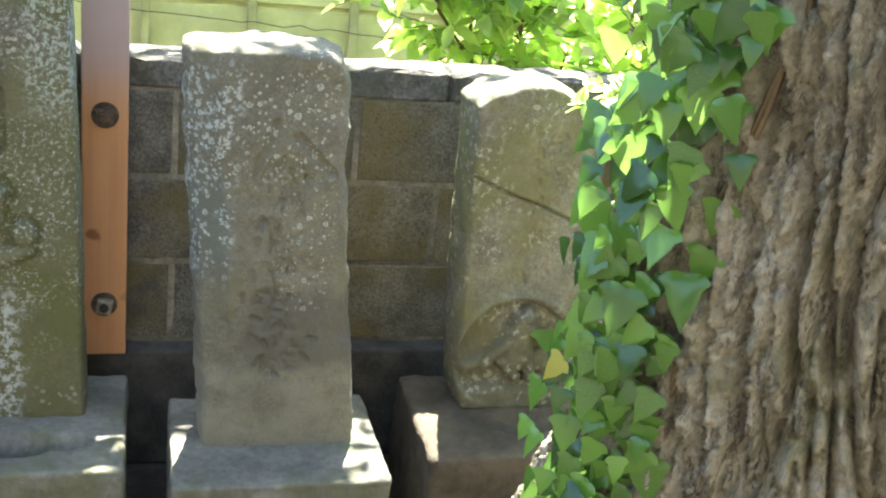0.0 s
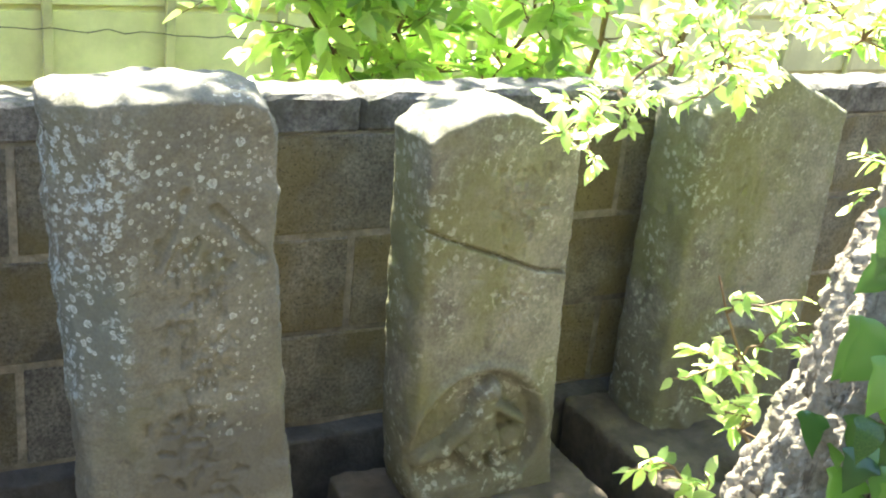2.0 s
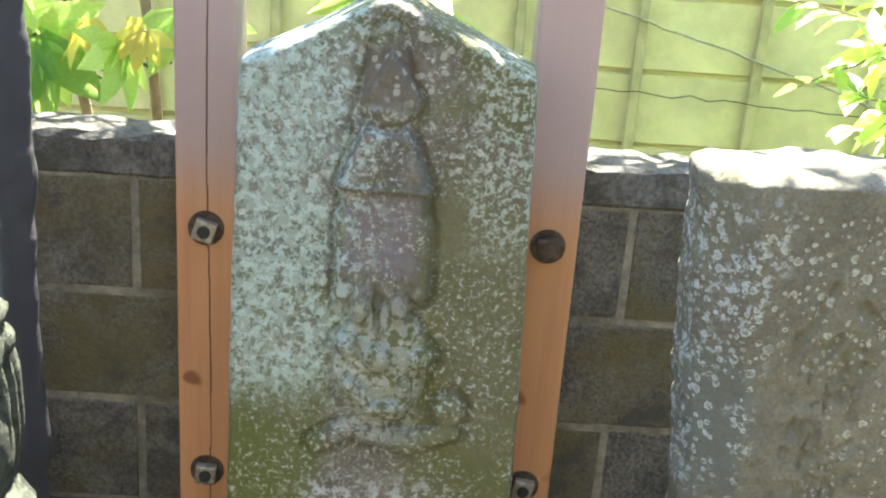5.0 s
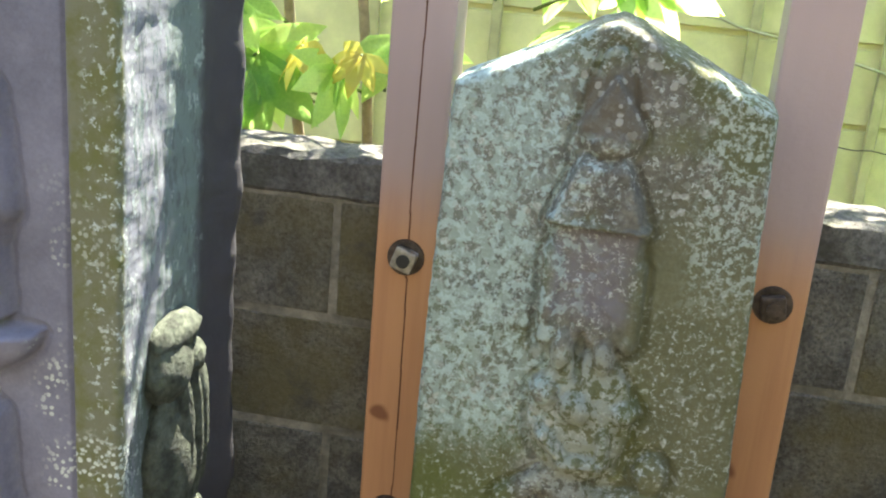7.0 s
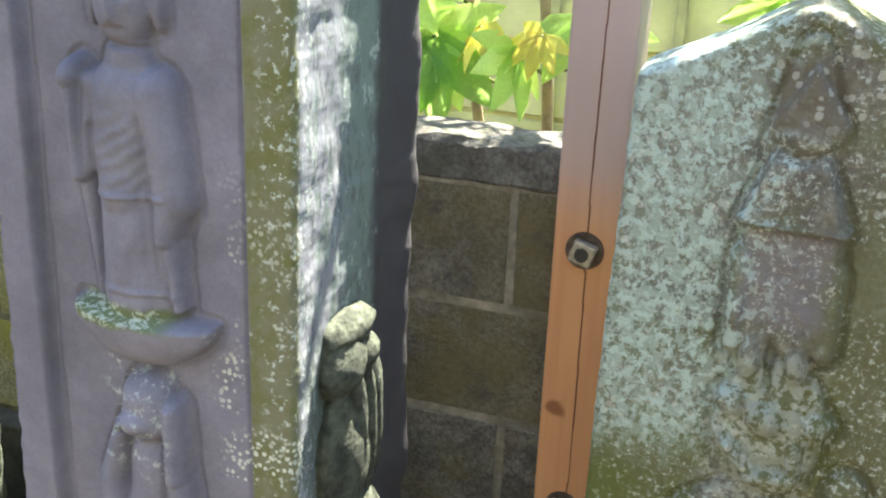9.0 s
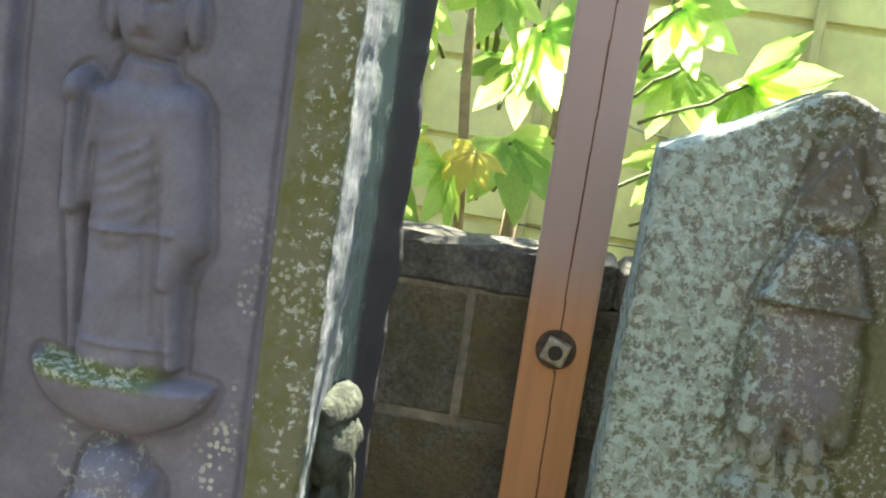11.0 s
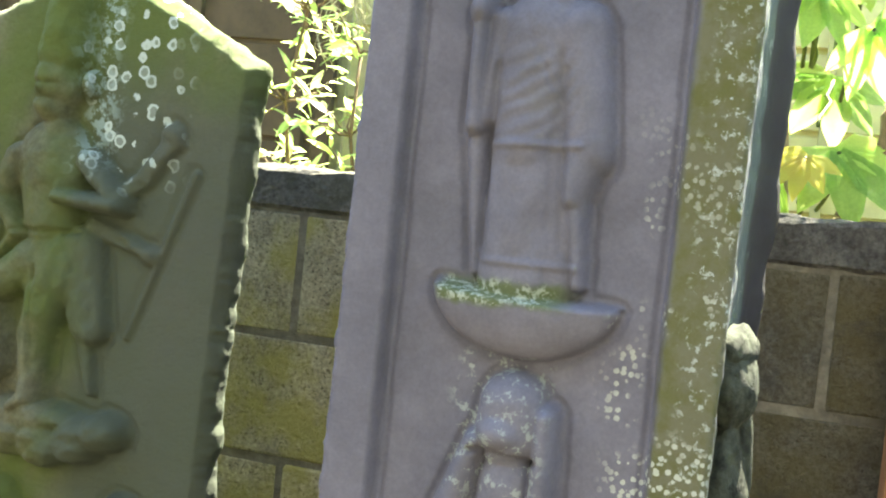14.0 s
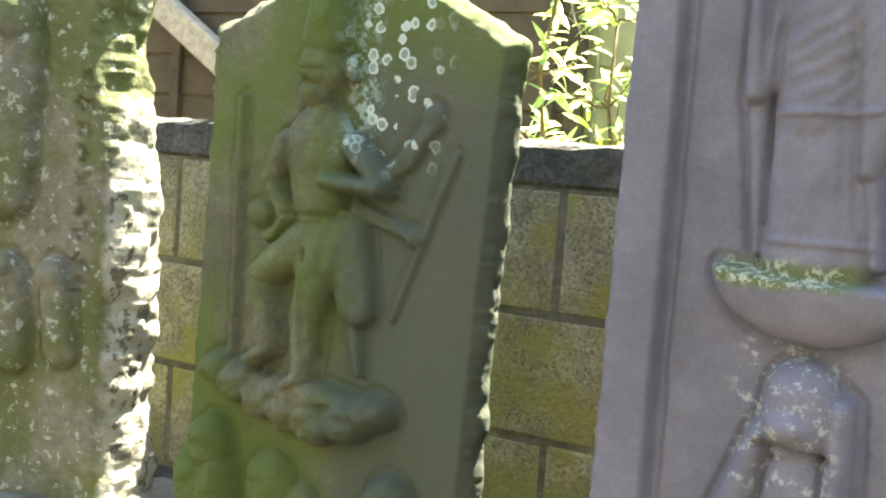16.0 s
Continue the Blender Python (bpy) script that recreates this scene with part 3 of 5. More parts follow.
def tube(verts, faces, pts, radii, n=6):
    base = len(verts)
    pts = [Vector(p) for p in pts]
    for i, p in enumerate(pts):
        d = (pts[min(i + 1, len(pts) - 1)] - pts[max(i - 1, 0)]).normalized()
        a = d.cross(Vector((0.3, 0.2, 1))).normalized()
        if a.length < 0.1:
            a = Vector((1, 0, 0))
        b = d.cross(a)
        for j in range(n):
            w = 2 * math.pi * j / n
            verts.append(p + (a * math.cos(w) + b * math.sin(w)) * radii[i])
    for i in range(len(pts) - 1):
        for j in range(n):
            k = (j + 1) % n
            faces.append((base + i * n + j, base + i * n + k, base + (i + 1) * n + k, base + (i + 1) * n + j))
    faces.append(tuple(base + j for j in range(n))[::-1])
    faces.append(tuple(base + (len(pts) - 1) * n + j for j in range(n)))


def wander(a, b, steps, amp, rng, sag=0.0):
    a, b = Vector(a), Vector(b)
    out = []
    for i in range(steps + 1):
        t = i / steps
        w = math.sin(math.pi * t)
        out.append(a.lerp(b, t) + Vector((rng.uniform(-1, 1), rng.uniform(-1, 1), rng.uniform(-1, 1))) * amp * w + Vector((0, 0, -sag * w)))
    return out


def leaf_shape(outline, fold=0.12, droop=0.2):
    """A leaf of unit length from (0, 0) along +y, outline as half-widths; returns corners and faces."""
    n = len(outline)
    verts, faces = [], []
    for i, (y, w) in enumerate(outline):
        z = -droop * y * y
        verts.append((0, y, z - 0.02))
        for sgn in (-1, 1):
            verts.append((sgn * w * 0.55, y - 0.05 * w, z + fold * w * 0.8))
            verts.append((sgn * w, y - 0.16 * w, z + fold * w * 0.7))
    for i in range(n - 1):
        a = i * 5
        faces.append((a, a + 5, a + 6, a + 1))
        faces.append((a + 1, a + 6, a + 7, a + 2))
        faces.append((a, a + 3, a + 8, a + 5))
        faces.append((a + 3, a + 4, a + 9, a + 8))
    return verts, faces


OVAL = [(0, 0.01), (0.15, 0.14), (0.4, 0.23), (0.65, 0.2), (0.85, 0.1), (1.0, 0.005)]
IVY_LEAF = [(-0.02, 0.05), (0.0, 0.24), (0.06, 0.37), (0.14, 0.44), (0.22, 0.50), (0.27, 0.44), (0.33, 0.35), (0.44, 0.32), (0.58, 0.27), (0.72, 0.18), (0.86, 0.08), (1.0, 0.004)]
NARROW = [(0, 0.01), (0.2, 0.1), (0.5, 0.15), (0.8, 0.09), (1.0, 0.005)]


def add_leaf(verts, faces, shape, p, way, up, size):
    way = Vector(way).normalized()
    s = way.cross(Vector(up)).normalized()
    k = s.cross(way)
    base = len(verts)
    for x, y, z in shape[0]:
        verts.append(Vector(p) + (s * x + way * y + k * z) * size)
    faces.extend(tuple(base + i for i in f) for f in shape[1])


# ---- setting ----
bm = bmesh.new()
bmesh.ops.create_grid(bm, x_segments=2, y_segments=2, size=300)
ground = new("ground", mesh_from_bm("ground", bm, M_SOIL))
tagged(ground, "dark bare soil strewn with fallen leaves", "ground", kind="structure")

WALL_L, WALL_R = -4.4, 3.2
bm = bmesh.new()
bm_box(bm, (WALL_L, 0.0025, 0), (WALL_R, 0.094, 0.90))
wall = new("wall_north", mesh_from_bm("wall_north", bm, M_MORTAR))
tagged(wall, "grey concrete block wall with pale mortar joints", "wall", kind="structure")


def block_mesh(w, d, h, seed, bevel=0.004, top_rough=0.0, material=None):
    bm = bmesh.new()
    bm_box(bm, (-w / 2, 0, 0), (w / 2, d, h), bevel, 1)
    rng = random.Random(seed)
    if top_rough:
        for k in range(1, 12):
            bmesh.ops.bisect_plane(bm, geom=bm.verts[:] + bm.edges[:] + bm.faces[:], plane_co=(-w / 2 + w * k / 12, 0, 0), plane_no=(1, 0, 0))
        for k in range(1, 4):
            bmesh.ops.bisect_plane(bm, geom=bm.verts[:] + bm.edges[:] + bm.faces[:], plane_co=(0, d * k / 4, 0), plane_no=(0, 1, 0))
    for v in bm.verts:
        v.co += Vector([rng.uniform(-1, 1) * 0.0012 for _ in range(3)])
        if top_rough and v.co.z > h * 0.8:
            v.co += Vector((0, rng.uniform(-0.6, 0.6), rng.uniform(-1, 0.6))) * top_rough
    return mesh_from_bm("block", bm, material or (M_CAP if top_rough else M_BLOCK))


def build_wall():
    full = [block_mesh(0.39, 0.1, 0.19, s) for s in range(5)]
    mossy = [block_mesh(0.39, 0.1, 0.19, 10 + s, material=M_BLOCK_MOSSY) for s in range(4)]
    olive = [block_mesh(0.39, 0.1, 0.19, 20 + s, material=M_BLOCK_OLIVE) for s in range(4)]
    caps = [block_mesh(0.398, 0.112, 0.072, 40 + s, 0.008, 0.006) for s in range(5)]
    rng = random.Random(5)
    for course in range(3):
        z = 0.705 - 0.2 * course
        shift = 0.2 if course % 2 == 0 else 0.0
        for k in range(-11, 8):
            x = k * 0.4 + shift
            piece("concrete_block", rng.choice(mossy if x < -1.25 else olive if x > 0.25 else full), wall, pose(x, rng.uniform(-0.001, 0.001), z, 0, 0, rng.choice((0, 0.15, -0.15))))
    for k in range(-11, 8):
        piece("cap_block", rng.choice(caps), wall, pose(k * 0.4 + 0.40, -0.004, 0.898 + rng.uniform(-0.001, 0.001)))


# darker than the blocks: shade behind the plinths is painted into the footing
M_FOOTING = plain("shade_darkened_concrete", (0.075, 0.070, 0.058), 0.95, 0.0, 0.6, 1.25, 14, 0.8)
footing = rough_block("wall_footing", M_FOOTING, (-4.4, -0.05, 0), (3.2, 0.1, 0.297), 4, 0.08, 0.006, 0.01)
tagged(footing, "rough dark concrete footing under the block wall", "footing", kind="structure")


# unseen walls, added to cut low sky light so the carvings shade more
M_PLASTER = plain("added_wall_plaster", (0.20, 0.19, 0.16), 0.9, 0.0, 0.75, 1.1, 2)
for nm, lo, hi in (("added_wall_south", (-9, -4.6, 0), (7, -4.45, 3.6)), ("added_wall_east", (7, -4.6, 0), (7.15, 4, 3.0)), ("added_wall_west", (-9.15, -4.6, 0), (-9, 4, 3.0))):
    bm = bmesh.new()
    bm_box(bm, lo, hi)
    tagged(new(nm, mesh_from_bm(nm, bm, M_PLASTER)), "plain unseen wall added to block low sky light", "wall", kind="structure")


# ---- timber posts bolted to the wall ----
def post(x, y0, lean, knots):
    bm = bmesh.new()
    bm_box(bm, (-0.046, 0, 0.31), (0.046, 0.088, 2.4), 0.005, 2)
    body = mesh_from_bm("timber_post", bm, M_TIMBER)
    ob = new("timber_post", body)
    ob.matrix_world = pose(x, y0, 0)
    bm = bmesh.new()
    rng = random.Random(int(lean))
    for k in range(40 if lean else 0):
        w = 0.0007 + 0.0006 * rng.random()
        cx = 0.004 + 0.0025 * math.sin(k * 0.35) + rng.uniform(-0.0006, 0.0006)
        bm_box(bm, (cx - w, -0.0006, 0.32 + 0.05 * k), (cx + w, 0.003, 0.372 + 0.05 * k))
    if lean:
        part("drying_crack", bm, M_CRACK, ob)
    else:
        bm.free()
    for z, turn, nut in knots:
        bm = bmesh.new()
        bmesh.ops.create_cone(bm, cap_ends=True, segments=24, radius1=0.028, radius2=0.027, depth=0.004, matrix=pose(0, -0.002, 0, 90))
        washer = part("washer", bm, M_IRON, ob, "round rusty iron washer", at=pose(0, 0, z))
        bm = bmesh.new()
        bm_box(bm, (-0.017, -0.016, -0.017), (0.017, 0, 0.017), 0.004, 2)
        part("nut", bm, M_ZINC if nut else M_IRON, washer, "square nut on the bolt", at=pose(0, -0.004, 0, 0, turn, 0))
        bm = bmesh.new()
        bmesh.ops.create_cone(bm, cap_ends=True, segments=16, radius1=0.010, radius2=0.010, depth=0.006, matrix=pose(0, -0.003, 0, 90))
        part("bolt_end", bm, M_BOLT_DARK if nut else M_IRON, washer, "", at=pose(0, -0.0175, 0))
    tagged(ob, "brown stained square timber post bolted to the block wall", "post", "timber posts on the wall")
    return ob


post(-0.145, -0.089, 0, ((0.859, -8, False), (0.433, 10, True)))
post(-0.669, -0.089, 3, ((0.853, 18, True), (0.427, 4, True)))


# ---- standing stones ----
def line(*pts):
    zs, xs = [p[0] for p in pts], [p[1] for p in pts]
    return lambda z: np.interp(z, zs, xs)


def gouges(x, z, cx, z0, z1, width, seed, n=60, depth=0.006, long=0.018):
    """Worn, unreadable strokes cut into the face."""
    rng = random.Random(seed)
    out = np.zeros_like(x)
    for _ in range(n):
        px, pz = rng.gauss(cx, width), rng.uniform(z0, z1)
        a = rng.choice((0.2, 1.4, 1.57, 1.8, 2.3, 0.9)) + rng.uniform(-0.2, 0.2)
        ln = rng.uniform(0.4, 1.2) * long
        out = np.maximum(out, limb(x, z, (px, pz), (px + ln * math.cos(a), pz - ln * math.sin(a)), 0.006, 0.003, depth * rng.uniform(0.4, 1)))
    return -out


def stone_e_relief(x, z):
    g = gouges(x, z, 0.185, 0.45, 0.90, 0.028, 3, 95, 0.008, 0.022)
    g = np.minimum(g, -limb(x, z, (0.205, 0.935), (0.275, 0.865), 0.010, 0.007, 0.009))
    g = np.minimum(g, -limb(x, z, (0.165, 0.96), (0.13, 0.86), 0.008, 0.006, 0.007))
    pits = 0.0055 * sstep(fbm(x * 55, z * 40, 2.2, 3, 21), 0.25, 0.6) * sstep(np.abs(x - 0.185), 0.10, 0.03) * sstep(z, 0.38, 0.5) * sstep(z, 1.02, 0.9)
    corner = 0.045 * np.clip(1 - (x - E_LEFT(z)) / (0.052 + 0.014 * fbm(z * 9, 0.3, 1.1, 3, 5)), 0, 1) * sstep(z, 0.35, 0.75)
    return g - pits - corner - 0.006 * sstep(fbm(x * 9, z * 9, 2.2, 3, 21), 0.1, 0.5) * sstep(z, 0.35, 0.6)


E_LEFT = line((0.28, 0.058), (0.40, 0.053), (0.55, 0.042), (0.70, 0.033), (0.85, 0.019), (0.97, 0.012), (1.06, 0.006))
e = stele("square_topped_stele", M_E, E_LEFT, line((0.28, 0.356), (0.50, 0.332), (0.61, 0.318), (0.71, 0.309), (0.80, 0.301), (0.88, 0.287), (0.95, 0.294), (1.03, 0.289), (1.07, 0.274)),
          line((-0.01, 1.070), (0.03, 1.080), (0.16, 1.089), (0.25, 1.085), (0.29, 1.065)), 0.285, -0.450, 0.155, stone_e_relief, 0.003, 0.0030, 0.009, 0.007, 3, ragged=0.006)
tagged(e, "rough grey square-topped stone stele with worn inscription and lichen", "stele", "standing stones")


def stone_d_relief(x, z):
    hood = limb(x, z, (-0.391, 1.178), (-0.391, 1.122), 0.005, 0.043, 0.020)
    face = dome(x, z, -0.390, 1.106, 0.030, 0.026, 0.026)
    halo = limb(x, z, (-0.396, 1.20), (-0.396, 1.10), 0.03, 0.072, 0.009)
    bibw = 0.030 + (1.085 - z) * 0.36
    bib = 0.024 * sstep(z, 0.994, 1.002) * sstep(z, 1.10, 1.07) * sstep(np.abs(x + 0.394), bibw + 0.006, bibw - 0.006)
    rim = limb(x, z, (-0.449, 1.006), (-0.336, 1.003), 0.007, 0.007, 0.028)
    robe = 0.014 * sstep(np.abs(x + 0.391), 0.060, 0.048) * sstep(z, 0.83, 0.86) * sstep(z, 1.01, 0.99)
    arms = top_of(limb(x, z, (-0.44, 0.96), (-0.442, 0.85), 0.016, 0.014, 0.020), limb(x, z, (-0.34, 0.95), (-0.338, 0.85), 0.014, 0.013, 0.016))
    feet = top_of(dome(x, z, -0.418, 0.835, 0.016, 0.035, 0.026), dome(x, z, -0.365, 0.835, 0.016, 0.032, 0.024))
    body = top_of(dome(x, z, -0.385, 0.742, 0.068, 0.095, 0.020), dome(x, z, -0.392, 0.762, 0.028, 0.028, 0.034), dome(x, z, -0.33, 0.76, 0.022, 0.018, 0.028),
                  dome(x, z, -0.43, 0.775, 0.024, 0.022, 0.026), limb(x, z, (-0.43, 0.72), (-0.40, 0.69), 0.014, 0.012, 0.030), limb(x, z, (-0.40, 0.685), (-0.355, 0.688), 0.013, 0.013, 0.032),
                  limb(x, z, (-0.352, 0.73), (-0.350, 0.69), 0.012, 0.012, 0.028), dome(x, z, -0.285, 0.675, 0.024, 0.03, 0.016))
    seat = top_of(limb(x, z, (-0.47, 0.61), (-0.41, 0.655), 0.016, 0.016, 0.012), limb(x, z, (-0.41, 0.64), (-0.35, 0.62), 0.02, 0.02, 0.016), limb(x, z, (-0.35, 0.62), (-0.28, 0.64), 0.018, 0.014, 0.012))
    cavity = -limb(x, z, (-0.395, 0.858), (-0.395, 0.80), 0.006, 0.006, 0.008)
    h = top_of(hood, face, 0.4 * halo, bib, rim, robe, arms, feet, body, seat)
    h = h + 0.0035 * fbm(x * 70, z * 70, 1.2, 3, 8) * sstep(h, 0.002, 0.012)
    return np.where(h > 0.001, h + cavity, cavity * 0)


d = stele("pointed_stele", M_D, line((0.27, -0.612), (0.51, -0.601), (0.86, -0.596), (1.15, -0.586)), line((0.27, -0.178), (0.51, -0.185), (0.66, -0.187), (1.15, -0.205)),
          line((-0.60, 1.143), (-0.585, 1.152), (-0.50, 1.192), (-0.42, 1.236), (-0.398, 1.242), (-0.375, 1.236), (-0.29, 1.195), (-0.205, 1.153), (-0.18, 1.14)), 0.27, -0.29, 0.14, stone_d_relief, 0.0028, 0.0012, 0.003, 0.008, 5, groove=0.0065, boost=1.15)
tagged(d, "pointed stone stele with carved figure, moss and pale lichen", "stele", "standing stones")


def stone_c_relief(x, z):
    inside = sstep(x, -1.253, -1.243) * sstep(x, -0.957, -0.968)
    h = -0.020 * inside
    fig = top_of(
        dome(x, z, -1.108, 1.222, 0.037, 0.056, 0.036), dome(x, z, -1.108, 1.275, 0.026, 0.028, 0.03), dome(x, z, -1.150, 1.215, 0.009, 0.028, 0.014), dome(x, z, -1.066, 1.215, 0.009, 0.028, 0.014),
        limb(x, z, (-1.108, 1.17), (-1.110, 1.13), 0.026, 0.040, 0.024),
        limb(x, z, (-1.114, 1.115), (-1.116, 1.00), 0.044, 0.038, 0.038), limb(x, z, (-1.114, 1.0), (-1.112, 0.875), 0.040, 0.046, 0.034),
        limb(x, z, (-1.150, 1.125), (-1.160, 1.03), 0.018, 0.014, 0.028), limb(x, z, (-1.172, 1.130), (-1.170, 1.02), 0.011, 0.014, 0.036), dome(x, z, -1.173, 1.135, 0.015, 0.022, 0.044),
        limb(x, z, (-1.170, 1.02), (-1.158, 0.872), 0.013, 0.006, 0.019),
        limb(x, z, (-1.072, 1.122), (-1.056, 1.00), 0.030, 0.028, 0.033), limb(x, z, (-1.056, 1.01), (-1.062, 0.955), 0.027, 0.016, 0.034), limb(x, z, (-1.060, 0.96), (-1.050, 0.870), 0.014, 0.008, 0.027), limb(x, z, (-1.108, 1.11), (-1.100, 0.88), 0.052, 0.052, 0.027))
    crease = -top_of(limb(x, z, (-1.082, 1.08), (-1.074, 0.98), 0.005, 0.005, 0.006), limb(x, z, (-1.074, 0.98), (-1.070, 0.90), 0.005, 0.004, 0.006), limb(x, z, (-1.150, 1.08), (-1.155, 1.0), 0.004, 0.004, 0.010), limb(x, z, (-1.155, 1.0), (-1.152, 0.90), 0.004, 0.004, 0.010), limb(x, z, (-1.14, 1.16), (-1.09, 1.06), 0.003, 0.003, 0.004))
    drape = z - 5.0 * (x + 1.135) ** 2 - 0.35 * (x + 1.135) + 0.004 * fbm(x * 30, z * 30, 0.4, 2, 3)
    folds = 0.0010 * np.sin(drape * 330 + 3 * fbm(x * 30, z * 30, 0.9, 2, 31)) * sstep(z, 1.0, 1.02) * sstep(z, 1.12, 1.08) * sstep(np.abs(x + 1.105), 0.05, 0.03)
    folds = folds + 0.003 * fbm(x * 75, z * 9, 2.4, 2, 6) * sstep(z, 0.995, 0.98) * sstep(np.abs(x + 1.10), 0.05, 0.035) * sstep(z, 0.87, 0.89)
    folds = folds + 0.003 * fbm(x * 50, z * 25, 1.1, 3, 16)
    folds = folds + limb(x, z, (-1.148, 1.002), (-1.058, 1.006), 0.004, 0.004, 0.004) + limb(x, z, (-1.147, 0.886), (-1.052, 0.886), 0.004, 0.004, 0.003)
    chin = -limb(x, z, (-1.135, 1.176), (-1.078, 1.170), 0.004, 0.004, 0.008)
    eyes = -top_of(limb(x, z, (-1.130, 1.228), (-1.116, 1.226), 0.004, 0.003, 0.004), limb(x, z, (-1.100, 1.226), (-1.086, 1.228), 0.004, 0.003, 0.004), limb(x, z, (-1.118, 1.192), (-1.098, 1.192), 0.003, 0.003, 0.004))
    nose = limb(x, z, (-1.108, 1.226), (-1.108, 1.206), 0.004, 0.007, 0.006)
    fig = np.where(fig > 0.002, np.maximum(fig + folds + chin + eyes + nose + 0.4 * crease, 0.001), fig)
    tip = 0.852 + 0.25 * (x + 1.10) ** 2 - 0.004 * (x + 1.1) / 0.1
    bowl = 0.046 * np.sqrt(np.clip(1 - ((x + 1.102) / 0.098) ** 2 - ((z - 0.86) / 0.072) ** 2, 0, 1)) ** 0.7 * sstep(z, tip + 0.004, tip - 0.004)
    petals = np.where(bowl > 0.004, 0.0022 * np.abs(np.sin((x + 1.10) / (1.15 - (0.86 - z) * 5) * 48)), 0)
    monkey = top_of(limb(x, z, (-1.103, 0.742), (-1.103, 0.715), 0.036, 0.039, 0.044), dome(x, z, -1.108, 0.716, 0.03, 0.026, 0.054), limb(x, z, (-1.10, 0.66), (-1.10, 0.52), 0.036, 0.050, 0.034),
                    limb(x, z, (-1.138, 0.70), (-1.160, 0.62), 0.014, 0.022, 0.034), limb(x, z, (-1.160, 0.62), (-1.15, 0.52), 0.022, 0.026, 0.036),
                    limb(x, z, (-1.066, 0.735), (-1.064, 0.64), 0.014, 0.016, 0.040), limb(x, z, (-1.064, 0.64), (-1.05, 0.52), 0.016, 0.024, 0.034))
    seam = -limb(x, z, (-1.138, 0.695), (-1.072, 0.690), 0.004, 0.004, 0.010) - limb(x, z, (-1.078, 0.69), (-1.078, 0.60), 0.003, 0.003, 0.006) - limb(x, z, (-1.13, 0.69), (-1.135, 0.60), 0.003, 0.003, 0.006)
    monkey = np.where(monkey > 0.004, monkey + seam, monkey)
    return h + top_of(fig, bowl + petals, monkey, 0 * x) * inside


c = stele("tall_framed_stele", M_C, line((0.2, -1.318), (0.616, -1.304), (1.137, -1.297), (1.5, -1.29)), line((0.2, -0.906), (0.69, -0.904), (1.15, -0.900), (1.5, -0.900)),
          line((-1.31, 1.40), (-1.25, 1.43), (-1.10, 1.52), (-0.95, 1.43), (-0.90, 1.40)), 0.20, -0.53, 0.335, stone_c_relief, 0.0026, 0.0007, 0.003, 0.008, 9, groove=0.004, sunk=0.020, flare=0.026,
          lumps=(((-0.900, -0.385, 0.815), (0.024, 0.062, 0.026)), ((-0.900, -0.405, 0.775), (0.028, 0.052, 0.050)), ((-0.892, -0.352, 0.770), (0.018, 0.030, 0.026)), ((-0.902, -0.400, 0.640), (0.030, 0.066, 0.115)),
                 ((-0.888, -0.390, 0.675), (0.018, 0.018, 0.105)), ((-0.890, -0.352, 0.660), (0.017, 0.016, 0.11)), ((-0.896, -0.315, 0.66), (0.016, 0.02, 0.10)), ((-0.896, -0.385, 0.50), (0.045, 0.085, 0.07))))
tagged(c, "tall purple-grey stele carved with robed figure on lotus", "stele", "standing stones")


